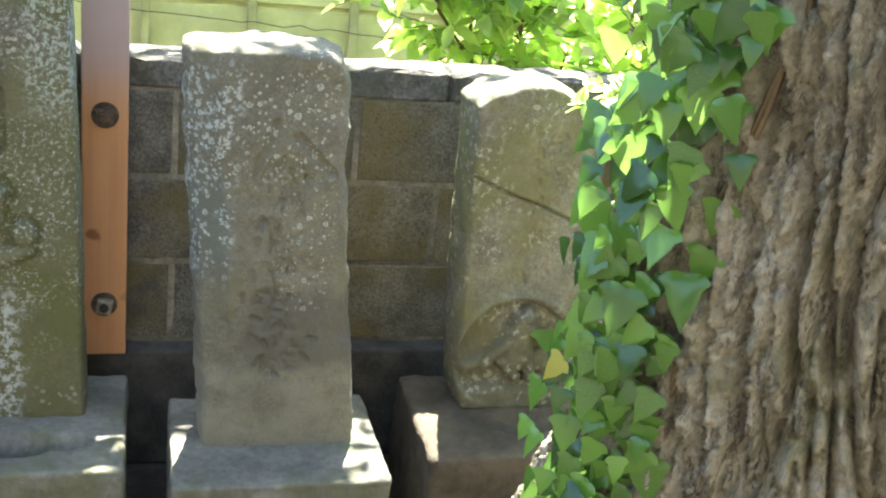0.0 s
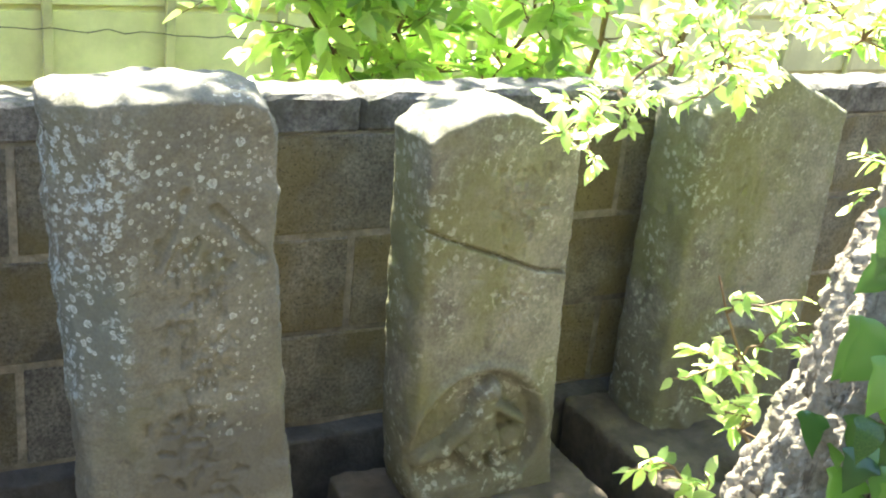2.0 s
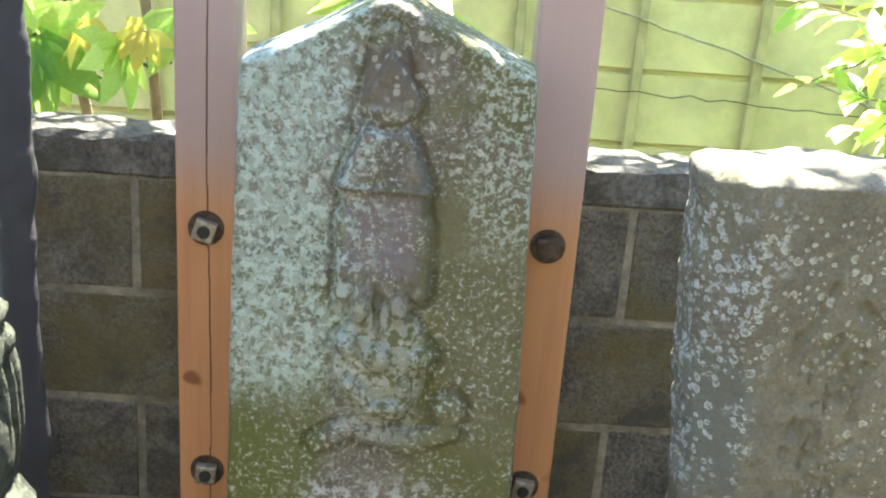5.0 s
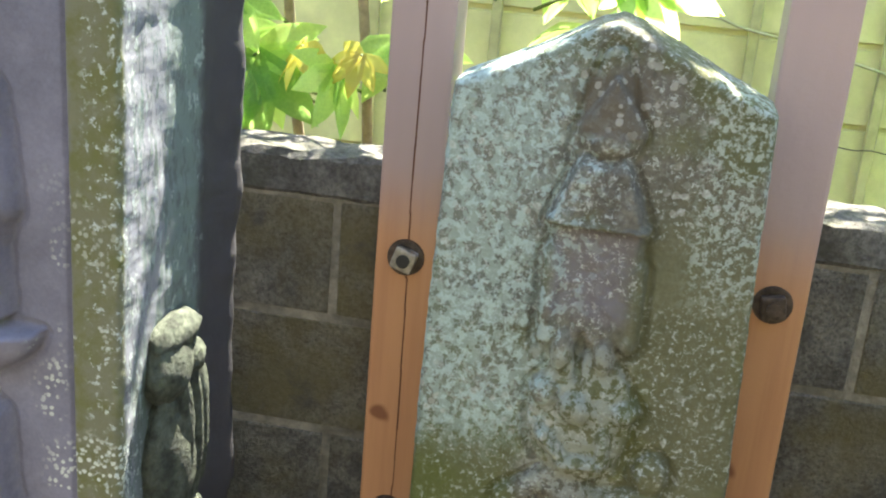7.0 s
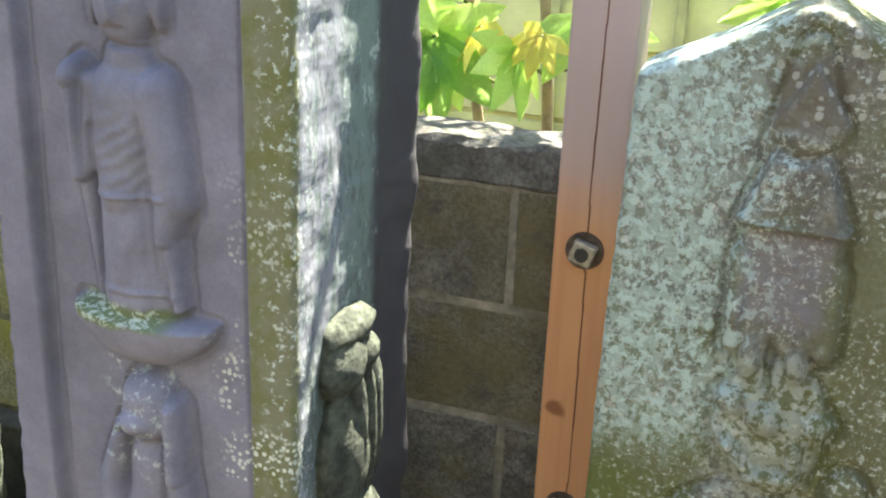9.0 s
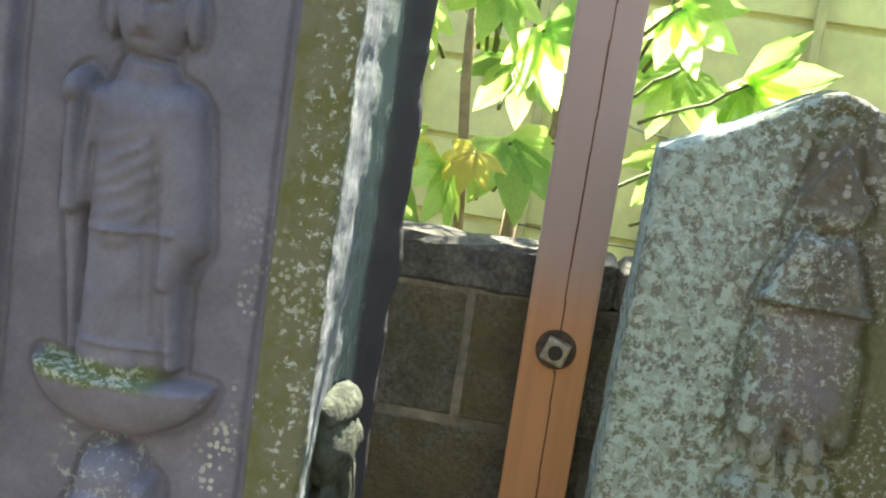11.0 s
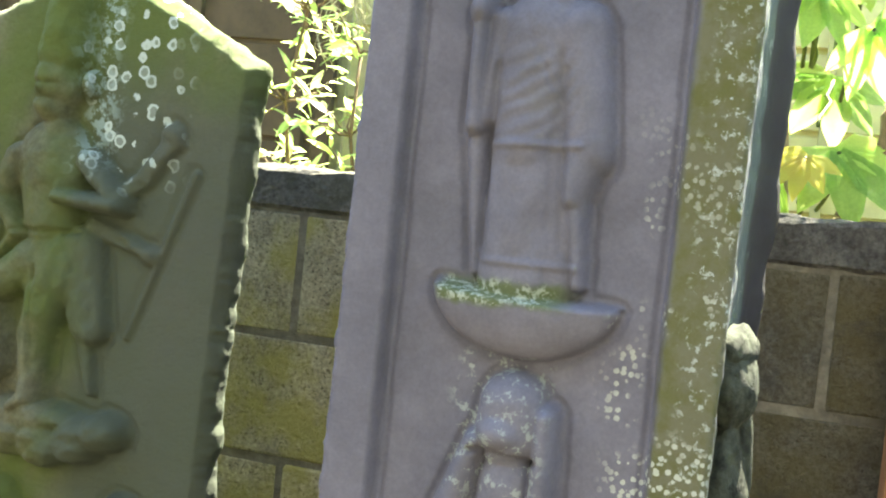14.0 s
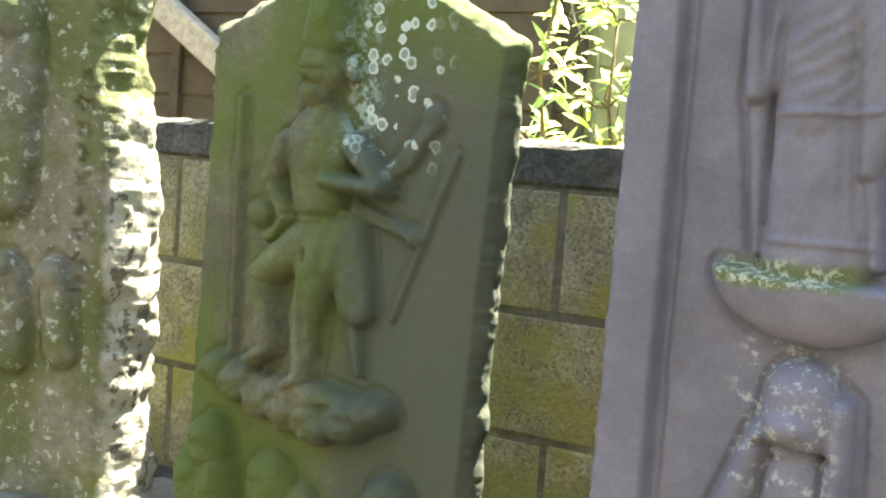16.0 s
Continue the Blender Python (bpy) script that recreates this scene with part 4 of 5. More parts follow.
def stone_b_relief(x, z):
    fig = top_of(
        limb(x, z, (-1.790, 1.150), (-1.797, 1.085), 0.030, 0.038, 0.044), dome(x, z, -1.800, 1.045, 0.036, 0.042, 0.046), dome(x, z, -1.805, 1.012, 0.026, 0.024, 0.046), dome(x, z, -1.806, 1.035, 0.007, 0.014, 0.054),
        dome(x, z, -1.754, 1.045, 0.010, 0.02, 0.025),
        limb(x, z, (-1.797, 0.985), (-1.797, 0.95), 0.02, 0.04, 0.03),
        limb(x, z, (-1.800, 0.940), (-1.797, 0.86), 0.058, 0.042, 0.038),
        limb(x, z, (-1.855, 0.945), (-1.872, 0.89), 0.018, 0.015, 0.034), limb(x, z, (-1.872, 0.89), (-1.845, 0.84), 0.014, 0.012, 0.032), limb(x, z, (-1.845, 0.84), (-1.875, 0.81), 0.012, 0.010, 0.026),
        limb(x, z, (-1.742, 0.945), (-1.690, 0.895), 0.018, 0.016, 0.036), limb(x, z, (-1.690, 0.890), (-1.775, 0.895), 0.015, 0.013, 0.046),
        limb(x, z, (-1.70, 0.90), (-1.662, 0.93), 0.014, 0.012, 0.013), limb(x, z, (-1.662, 0.93), (-1.630, 0.975), 0.014, 0.013, 0.012), dome(x, z, -1.627, 0.985, 0.018, 0.020, 0.012),
        limb(x, z, (-1.735, 0.86), (-1.655, 0.835), 0.013, 0.010, 0.011), dome(x, z, -1.645, 0.83, 0.016, 0.014, 0.012),
        dome(x, z, -1.785, 0.80, 0.062, 0.058, 0.040), limb(x, z, (-1.75, 0.82), (-1.725, 0.73), 0.04, 0.03, 0.030),
        limb(x, z, (-1.820, 0.805), (-1.880, 0.758), 0.032, 0.024, 0.044), limb(x, z, (-1.882, 0.755), (-1.862, 0.66), 0.023, 0.016, 0.042), limb(x, z, (-1.862, 0.655), (-1.885, 0.638), 0.015, 0.012, 0.044),
        limb(x, z, (-1.785, 0.79), (-1.800, 0.71), 0.035, 0.026, 0.042), limb(x, z, (-1.800, 0.71), (-1.798, 0.635), 0.024, 0.016, 0.042), limb(x, z, (-1.798, 0.625), (-1.815, 0.612), 0.015, 0.013, 0.046),
        limb(x, z, (-1.745, 0.76), (-1.715, 0.64), 0.020, 0.006, 0.014))
    tools = top_of(limb(x, z, (-1.945, 1.00), (-1.940, 0.63), 0.007, 0.006, 0.012), dome(x, z, -1.945, 0.905, 0.013, 0.025, 0.012), dome(x, z, -1.905, 0.84, 0.022, 0.02, 0.014),
                   limb(x, z, (-1.59, 0.94), (-1.672, 0.72), 0.007, 0.005, 0.0045))
    cloud = 0 * x
    for cx, cz, rx, rz in ((-1.955, 0.612, 0.03, 0.028), (-1.915, 0.600, 0.036, 0.034), (-1.87, 0.585, 0.036, 0.034), (-1.825, 0.575, 0.036, 0.036), (-1.775, 0.568, 0.042, 0.038), (-1.725, 0.578, 0.04, 0.036), (-1.685, 0.592, 0.034, 0.028), (-1.80, 0.60, 0.09, 0.022)):
        cloud = np.maximum(cloud, dome(x, z, cx, cz, rx, rz, 0.046))
    cloud = cloud + np.where(cloud > 0.005, 0.012 * fbm(x * 45, z * 45, 4.4, 4, 2), 0)
    low = top_of(dome(x, z, -1.965, 0.500, 0.036, 0.046, 0.05), dome(x, z, -1.985, 0.44, 0.04, 0.06, 0.05), limb(x, z, (-1.95, 0.46), (-1.94, 0.36), 0.03, 0.035, 0.045),
                 dome(x, z, -1.855, 0.455, 0.045, 0.055, 0.034), dome(x, z, -1.80, 0.43, 0.03, 0.045, 0.03), dome(x, z, -1.655, 0.475, 0.036, 0.04, 0.046), limb(x, z, (-1.66, 0.43), (-1.66, 0.34), 0.045, 0.05, 0.036))
    worn = np.where(fig > 0.01, 0.007 * fbm(x * 60, z * 38, 3.1, 4, 44), 0)
    low = low + np.where(low > 0.005, 0.010 * fbm(x * 50, z * 50, 6.1, 4, 45), 0)
    sash = -limb(x, z, (-1.845, 0.845), (-1.745, 0.850), 0.004, 0.004, 0.006) - limb(x, z, (-1.80, 0.80), (-1.79, 0.66), 0.003, 0.003, 0.005) - limb(x, z, (-1.83, 1.04), (-1.785, 1.042), 0.004, 0.003, 0.005) - limb(x, z, (-1.815, 1.022), (-1.79, 1.022), 0.003, 0.003, 0.004)
    return top_of(np.where(fig > 0.01, fig + worn + sash, fig), tools, cloud, low)


b = stele("mossy_guardian_stele", M_B, line((0.2, -2.03), (0.60, -2.018), (1.09, -2.004), (1.2, -2.0)), line((0.2, -1.560), (0.5, -1.556), (0.785, -1.546), (1.08, -1.530), (1.2, -1.530)),
          line((-2.02, 1.085), (-2.0, 1.095), (-1.91, 1.136), (-1.77, 1.205), (-1.62, 1.134), (-1.53, 1.080), (-1.51, 1.06)), 0.20, -0.35, 0.055, stone_b_relief, 0.003, 0.0012, 0.010, 0.008, 12, groove=0.003, boost=1.0)
tagged(b, "green mossy stele carved with a standing guardian figure", "stele", "standing stones")


def stone_a_relief(x, z):
    niche = top_of(limb(x, z, (-2.34, 1.06), (-2.345, 0.84), 0.055, 0.05, 0.03), dome(x, z, -2.33, 1.1, 0.04, 0.05, 0.04))
    low = top_of(limb(x, z, (-2.245, 0.70), (-2.235, 0.60), 0.026, 0.028, 0.020), dome(x, z, -2.25, 0.715, 0.024, 0.028, 0.028), limb(x, z, (-2.325, 0.70), (-2.32, 0.58), 0.026, 0.028, 0.02), dome(x, z, -2.33, 0.72, 0.022, 0.025, 0.026))
    out = 0 * x
    rng = random.Random(8)
    for k in range(9):
        zc = 1.02 - k * 0.04
        for _ in range(4):
            a = rng.choice((0, 1.57, 0.8, 2.3))
            px, pz = -2.210 + rng.uniform(-0.010, 0.010), zc + rng.uniform(-0.010, 0.010)
            out = np.maximum(out, limb(x, z, (px - 0.008 * math.cos(a), pz - 0.008 * math.sin(a)), (px + 0.008 * math.cos(a), pz + 0.008 * math.sin(a)), 0.0030, 0.0024, 0.008))
    return top_of(niche, low, 0 * x) - out - 0.03 * sstep(x, -2.185, -2.15) * sstep(fbm(x * 12, z * 12, 0.3, 3, 5), -0.2, 0.3)


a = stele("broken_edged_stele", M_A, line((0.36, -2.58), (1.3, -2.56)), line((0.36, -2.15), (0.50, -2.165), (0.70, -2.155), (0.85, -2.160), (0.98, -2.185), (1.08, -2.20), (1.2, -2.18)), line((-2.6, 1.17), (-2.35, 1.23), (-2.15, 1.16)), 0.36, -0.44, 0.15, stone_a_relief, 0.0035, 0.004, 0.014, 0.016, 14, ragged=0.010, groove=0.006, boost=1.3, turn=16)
tagged(a, "weathered stele with a broken sunlit edge and small figures", "stele", "standing stones")


def stone_f_relief(x, z):
    crack = -top_of(limb(x, z, (0.57, 0.838), (0.66, 0.800), 0.003, 0.003, 0.010), limb(x, z, (0.66, 0.800), (0.74, 0.770), 0.003, 0.004, 0.014), limb(x, z, (0.74, 0.770), (0.80, 0.745), 0.004, 0.003, 0.016), limb(x, z, (0.80, 0.745), (0.90, 0.728), 0.004, 0.004, 0.016))
    g = gouges(x, z, 0.745, 0.60, 0.94, 0.022, 17, 80, 0.006, 0.022)
    r = np.hypot((x - 0.725) / 0.135, (z - 0.415) / 0.148)
    bowl = -0.024 * sstep(r, 1.0, 0.88) * sstep(z, 0.33, 0.36)
    rim = 0.008 * np.exp(-((r - 1.05) / 0.06) ** 2) * sstep(z, 0.36, 0.42)
    fig = top_of(limb(x, z, (0.735, 0.505), (0.730, 0.42), 0.026, 0.040, 0.030), dome(x, z, 0.745, 0.520, 0.020, 0.022, 0.034), limb(x, z, (0.752, 0.490), (0.812, 0.450), 0.014, 0.010, 0.028), limb(x, z, (0.72, 0.46), (0.655, 0.405), 0.022, 0.014, 0.024),
                 limb(x, z, (0.66, 0.405), (0.62, 0.395), 0.026, 0.018, 0.016), dome(x, z, 0.80, 0.405, 0.040, 0.034, 0.020), limb(x, z, (0.755, 0.43), (0.770, 0.37), 0.016, 0.014, 0.030), limb(x, z, (0.70, 0.41), (0.735, 0.37), 0.016, 0.016, 0.024))
    return bowl + rim + 1.2 * fig * (r < 1) + g + crack + 0.006 * fbm(x * 40, z * 40, 2.2, 3, 4) * (r < 1)


f = stele("cracked_stele", M_F, line((0.298, 0.618), (0.34, 0.608), (0.44, 0.598), (0.64, 0.588), (0.83, 0.582), (0.98, 0.574)), line((0.298, 0.906), (0.36, 0.892), (0.55, 0.878), (0.73, 0.868), (0.94, 0.862)),
          line((0.565, 0.968), (0.60, 1.004), (0.66, 1.022), (0.72, 1.028), (0.78, 1.006), (0.87, 0.948)), 0.298, -0.335, 0.135, stone_f_relief, 0.003, 0.0020, 0.006, 0.008, 16, turn=1.5, ragged=0.003)
tagged(f, "olive weathered stele with a diagonal crack and carved base figure", "stele", "standing stones")


def stone_g_relief(x, z):
    r = np.hypot((x - 1.36) / 0.12, (z - 0.40) / 0.13)
    return 0.012 * np.exp(-((r - 1.0) / 0.12) ** 2) + gouges(x, z, 1.34, 0.6, 0.9, 0.03, 27, 40, 0.005, 0.022) + dome(x, z, 1.36, 0.42, 0.06, 0.08, 0.02)


g = stele("shaded_gabled_stele", M_F, line((0.3, 1.20), (1.0, 1.205)), line((0.3, 1.56), (1.0, 1.555)), line((1.19, 0.97), (1.37, 1.06), (1.57, 0.97)), 0.30, -0.24, 0.17, stone_g_relief, 0.004, 0.002, 0.006, 0.012, 19)
tagged(g, "gabled stone stele half hidden behind twigs", "stele", "standing stones")


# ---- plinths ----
# brown plinth stone darkened: shade on these two is put into the colour
M_SHADED_PLINTH = plain("brown_shaded_stone", (0.085, 0.070, 0.048), 0.9, 0.0, 0.6, 1.25, 14, 0.8)
p = rough_block("stone_plinth", M_PLINTH, (-0.008, -0.595, 0), (0.412, -0.245, 0.288), 1, 0.012, 0.004, 0.010)
tagged(p, "pale square stone plinth under the square-topped stele", "plinth", "stone plinths")
p = rough_block("stone_plinth", M_PLINTH, (-0.70, -0.505, 0), (-0.095, -0.11, 0.272), 2, 0.008, 0.004, 0.010, ((-0.31, -0.395, 0.080, 0.035, 0.10), (-0.195, -0.398, 0.030, 0.020, 0.08)))
tagged(p, "grey stone plinth with two worn hollows in its top", "plinth", "stone plinths")
p = rough_block("stone_plinth", M_SHADED_PLINTH, (0.505, -0.54, 0), (0.985, -0.175, 0.297), 3, 0.012, 0.005, 0.014, ((0.78, -0.40, 0.14, 0.035, 0.02),))
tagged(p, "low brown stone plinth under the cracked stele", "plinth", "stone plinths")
p = rough_block("stone_plinth", M_SHADED_PLINTH, (1.10, -0.56, 0), (1.66, -0.06, 0.305), 5, 0.014, 0.006, 0.016, ((1.26, -0.42, 0.05, 0.035, 0.05),))
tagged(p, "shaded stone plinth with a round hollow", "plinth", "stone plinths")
p = rough_block("stone_plinth", M_PLINTH, (-1.40, -0.64, 0), (-0.84, -0.2, 0.203), 6, 0.02, 0.005, 0.014)
tagged(p, "stone plinth under the tall framed stele", "plinth", "stone plinths")
p = rough_block("stone_plinth", M_PLINTH, (-2.07, -0.5, 0), (-1.50, -0.18, 0.203), 7, 0.02, 0.005, 0.014)
tagged(p, "stone plinth under the mossy stele", "plinth", "stone plinths")
p = rough_block("stone_plinth", M_PLINTH, (-2.72, -0.56, 0), (-2.09, -0.20, 0.363), 8, 0.014, 0.008, 0.018)
tagged(p, "dark uneven stone plinth under the broken stele", "plinth", "stone plinths")


# ---- fallen leaves ----
rng = random.Random(77)
lv, lf = [], []
dry = leaf_shape(OVAL, 0.3, -0.25)
for _ in range(420):
    add_leaf(lv, lf, dry, (rng.uniform(-2.6, 1.8), rng.uniform(-1.3, -0.07), rng.uniform(0.004, 0.014)), (rng.gauss(0, 1), rng.gauss(0, 1), 0.05), (rng.gauss(0, 0.25), rng.gauss(0, 0.25), 1), rng.uniform(0.03, 0.07))
M_DRY = leaf_mat("dry_leaf", (0.20, 0.10, 0.04), (0.34, 0.22, 0.10), 0.15, 0.7)
litter = new("leaf_litter", mesh_of("leaf_litter", lv, lf, M_DRY))
tagged(litter, "dry brown fallen leaves scattered on the soil", "leaves", kind="stuff")


# ---- fence behind the wall ----
def fence():
    bm = bmesh.new()
    bm_box(bm, (-3.4, 1.93, 0), (4.2, 1.96, 2.6))
    fe = new("board_fence", mesh_from_bm("board_fence", bm, M_FENCE))
    bm = bmesh.new()
    bm_box(bm, (-3.8, -0.008, 0), (3.8, 0.008, 0.228), 0.004, 1)
    me = mesh_from_bm("board", bm, M_FENCE)
    for k in range(10):
        piece("board", me, fe, pose(0.4, 1.918, 0.03 + k * 0.245, -2.5))
    bm = bmesh.new()
    bm_box(bm, (-0.016, -0.022, 0), (0.016, 0.0, 2.58), 0.003, 1)
    me = mesh_from_bm("batten", bm, M_BATTEN)
    for k in range(-9, 10):
        piece("batten", me, fe, pose(0.326 + 0.388 * k, 1.90, 0.01))
    return fe


FENCE = fence()
tagged(FENCE, "cream painted board fence with upright battens", "fence", kind="")
bm = bmesh.new()
bm_box(bm, (-7.0, 1.60, 0), (-2.30, 1.63, 2.2))
bf = new("brown_board_fence", mesh_from_bm("brown_board_fence", bm, M_BROWNFENCE))
bm = bmesh.new()
bm_box(bm, (-0.022, -0.03, 0), (0.022, 0, 2.18), 0.003, 1)
me = mesh_from_bm("batten", bm, M_BROWNFENCE)
for k in range(11):
    piece("batten", me, bf, pose(-2.40 - 0.39 * k, 1.598, 0.005))
bm = bmesh.new()
bm_box(bm, (-2.3, -0.012, 0), (2.3, 0.0, 0.14), 0.004, 1)
me = mesh_from_bm("board", bm, M_BROWNFENCE)
for k in range(14):
    piece("board", me, bf, pose(-4.65, 1.602, 0.02 + 0.152 * k, -3))
tagged(bf, "dark brown board fence in the shade", "fence")
bm = bmesh.new()
bm_box(bm, (-1.2, -0.03, -0.05), (1.2, 0.03, 0.05), 0.006, 1)
beam = new("slanting_rail", mesh_from_bm("slanting_rail", bm, M_BEAM))
beam.matrix_world = pose(-4.3, 1.50, 1.62, 0, 33, 0)
tagged(beam, "pale slanting timber rail against the brown fence", "rail")

rng = random.Random(4)
for name, z0, z1, sag, mt, amp, r, lab in (("fence_wire", 0.72, 0.66, 0.01, M_WIRE, 0.008, 0.002, "thin dark twisted wire strung along the fence"), ("fence_cord", 1.12, 0.62, -0.06, M_CORD, 0.006, 0.005, "pale slack cord hanging along the fence")):
    V, F = [], []
    tube(V, F, wander((-0.9, 1.868, z0 + 0.05), (1.35, 1.868, z1), 40, amp, rng, sag), [r] * 41, 6)
    strung = new(name, mesh_of(name, V, F, mt))
    strung.parent = FENCE
    tagged(strung, lab)


# ---- tree with ivy ----
TX, TY = 0.714, -1.382


def trunk_at(z):
    """The trunk's middle at a height, beside its root: it leans towards the path."""
    return -0.046 * (z - 1), -0.28 * (min(z, 1.9) - 1)


def trunk_r(a, z):
    return 0.255 + 0.18 * max(0.0, 1 - z) ** 2 + 0.02 * math.cos(3 * a + 0.6) * max(0.0, 1 - z)


# limb ends beside the root, and unseen clumps about each, set to shade stones
SHADE_CROWN = (((-0.20, 1.98, 3.05), ((0.02, 0.02, 0, 0.27, 175), (-0.10, 0.42, 0.05, 0.24, 60))), ((-0.75, 2.1, 3.1), ((0, 0, 0, 0.22, 60), (-0.19, 0.06, 0, 0.26, 110), (-0.32, 0.36, 0, 0.24, 90))), ((0.50, 2.40, 3.10), ((0.04, 0.08, 0, 0.24, 120),)), ((0.6, -1.4, 3.4), ((0, 0, 0, 0.5, 300),)))


def build_tree():
    root = new("ivy_clad_tree")
    root.matrix_world = pose(TX, TY, 0)
    na, nz = 520, 560
    ang, zz = np.meshgrid(np.linspace(0, 2 * math.pi, na, endpoint=False), np.linspace(-0.05, 2.6, nz))
    rr = np.vectorize(trunk_r)(ang, np.clip(zz, 0, None))
    cx, cy = np.cos(ang), np.sin(ang)
    twist = ang + 1.1 * zz + 0.10 * fbm(cx * 2, cy * 2, zz * 3, 2, 3)
    tx, ty = np.cos(twist), np.sin(twist)
    ridges = np.abs(fbm(tx * 10, ty * 10, zz * 3.6, 4, 6)) * 3.8
    breaks = np.abs(fbm(tx * 20, ty * 20, zz * 17, 4, 19)) * 3.2
    fine = fbm(tx * 34, ty * 34, zz * 45, 3, 9)
    rr = rr + 0.046 * np.clip(ridges, 0, 1) ** 0.55 + 0.020 * np.clip(breaks, 0, 1) ** 0.6 + 0.013 * fine - 0.035
    V = np.stack([rr * cx - 0.046 * (zz - 1), rr * cy - 0.28 * (np.minimum(zz, 1.9) - 1), zz], -1).reshape(-1, 3).tolist()
    F = []
    for j in range(nz - 1):
        for i in range(na):
            k = (i + 1) % na
            F.append((j * na + i, j * na + k, (j + 1) * na + k, (j + 1) * na + i))
    F.append(tuple((nz - 1) * na + i for i in range(na)))
    t = new("trunk", mesh_of("trunk", V, F, M_BARK))
    t.parent = root
    tagged(t, "deeply furrowed grey-brown bark")
    rng = random.Random(9)
    leaf = leaf_shape(OVAL, 0.2, 0.25)
    for end, clumps in SHADE_CROWN:
        V, F = [], []
        start = Vector((-0.075, -0.25, 2.45))
        tube(V, F, wander(start, end, 10, 0.04, rng), [0.09 * (1 - 0.085 * i) for i in range(11)], 10)
        lb = new("limb", mesh_of("limb", V, F, M_BARK))
        lb.parent = root
        V, F = [], []
        for dx, dy, dz, r, n in clumps:
            for _ in range(n):
                o = Vector((rng.gauss(0, 0.5), rng.gauss(0, 0.5), rng.gauss(0, 0.35))) * r
                add_leaf(V, F, leaf, Vector(end) + Vector((dx, dy, dz)) + o, (rng.gauss(0, 1), rng.gauss(0, 1), -0.3), (rng.gauss(0, 0.4), rng.gauss(0, 0.4), 1), rng.uniform(0.06, 0.10))
        cr = new("crown", mesh_of("crown", V, F, M_FATSIA))
        cr.parent = root
        tagged(cr, kind="stuff")
    tagged(root, "thick old tree trunk with furrowed bark and climbing ivy", "tree")
    return root


tree = build_tree()


def build_ivy():
    root = new("climbing_ivy")
    root.matrix_world = pose(TX, TY, 0)
    rng = random.Random(12)
    V, F = leaf_shape(IVY_LEAF, 0.18, 0.25)
    leaf_a = mesh_of("ivy_leaf", V, F, M_IVY)
    V, F = leaf_shape([(y, w * 0.85) for y, w in IVY_LEAF], -0.12, 0.35)
    leaf_b = mesh_of("ivy_leaf", V, F, M_IVY)
    V, F = leaf_shape(IVY_LEAF, 0.1, 0.1)
    leaf_y = mesh_of("ivy_leaf", V, F, M_YELLOW)
    sv, sf = [], []
    count = 0
    for s in range(7):
        a0 = radians(IVY_MID + rng.gauss(0, 9))
        pts, z = [], 0.25
        while z < 1.9:
            a0 += rng.uniform(-0.06, 0.06)
            r = trunk_r(a0, z) + 0.012
            ox, oy = trunk_at(z)
            pts.append((ox + r * math.cos(a0), oy + r * math.sin(a0), z))
            z += 0.05
        tube(sv, sf, pts, [0.003] * len(pts), 6)
        st = new("ivy_stem", mesh_of("ivy_stem", sv, sf, M_TWIG))
        st.parent = root
        sv, sf = [], []
    jv, jf = [], []
    while count < 640:
        z = rng.uniform(0.2, 1.75)
        a = radians(IVY_MID + max(-20, min(15, rng.gauss(-2, 10))) + 4 * math.sin(z * 5) + 17 * max(0.0, min(1.0, (1.25 - z) * 1.3)))
        r = trunk_r(a, z) + rng.uniform(0.02, 0.085)
        out = Vector((math.cos(a), math.sin(a), 0))
        ox, oy = trunk_at(z)
        p = Vector((ox + r * out.x, oy + r * out.y, z))
        way = Vector((rng.uniform(-0.5, 0.5), rng.uniform(-0.5, 0.5), -1)) + out * rng.uniform(0.1, 0.7)
        up = out * 0.7 + Vector((rng.uniform(-0.7, 0.3), rng.uniform(-1.3, -0.1), rng.uniform(0, 0.7)))
        way.normalize()
        side = way.cross(up).normalized()
        k = side.cross(way)
        size = rng.triangular(0.020, 0.056, 0.036)
        m = Matrix((side, way, k)).transposed().to_4x4()
        m = Matrix.Translation(p) @ m @ Matrix.Diagonal((size, size, size, 1))
        me = leaf_y if rng.random() < 0.01 else rng.choice((leaf_a, leaf_b))
        if count < 290:
            piece("ivy_leaf", me, root, m)
        else:
            add_leaf(jv, jf, leaf_shape(IVY_LEAF, 0.15, 0.3), p, way, up, size)
        count += 1
    rest = new("ivy_foliage", mesh_of("ivy_foliage", jv, jf, M_IVY))
    rest.parent = root
    tagged(rest, kind="stuff")
    tagged(root, "glossy green ivy climbing up the tree trunk", "ivy")


IVY_MID = 186
build_ivy()


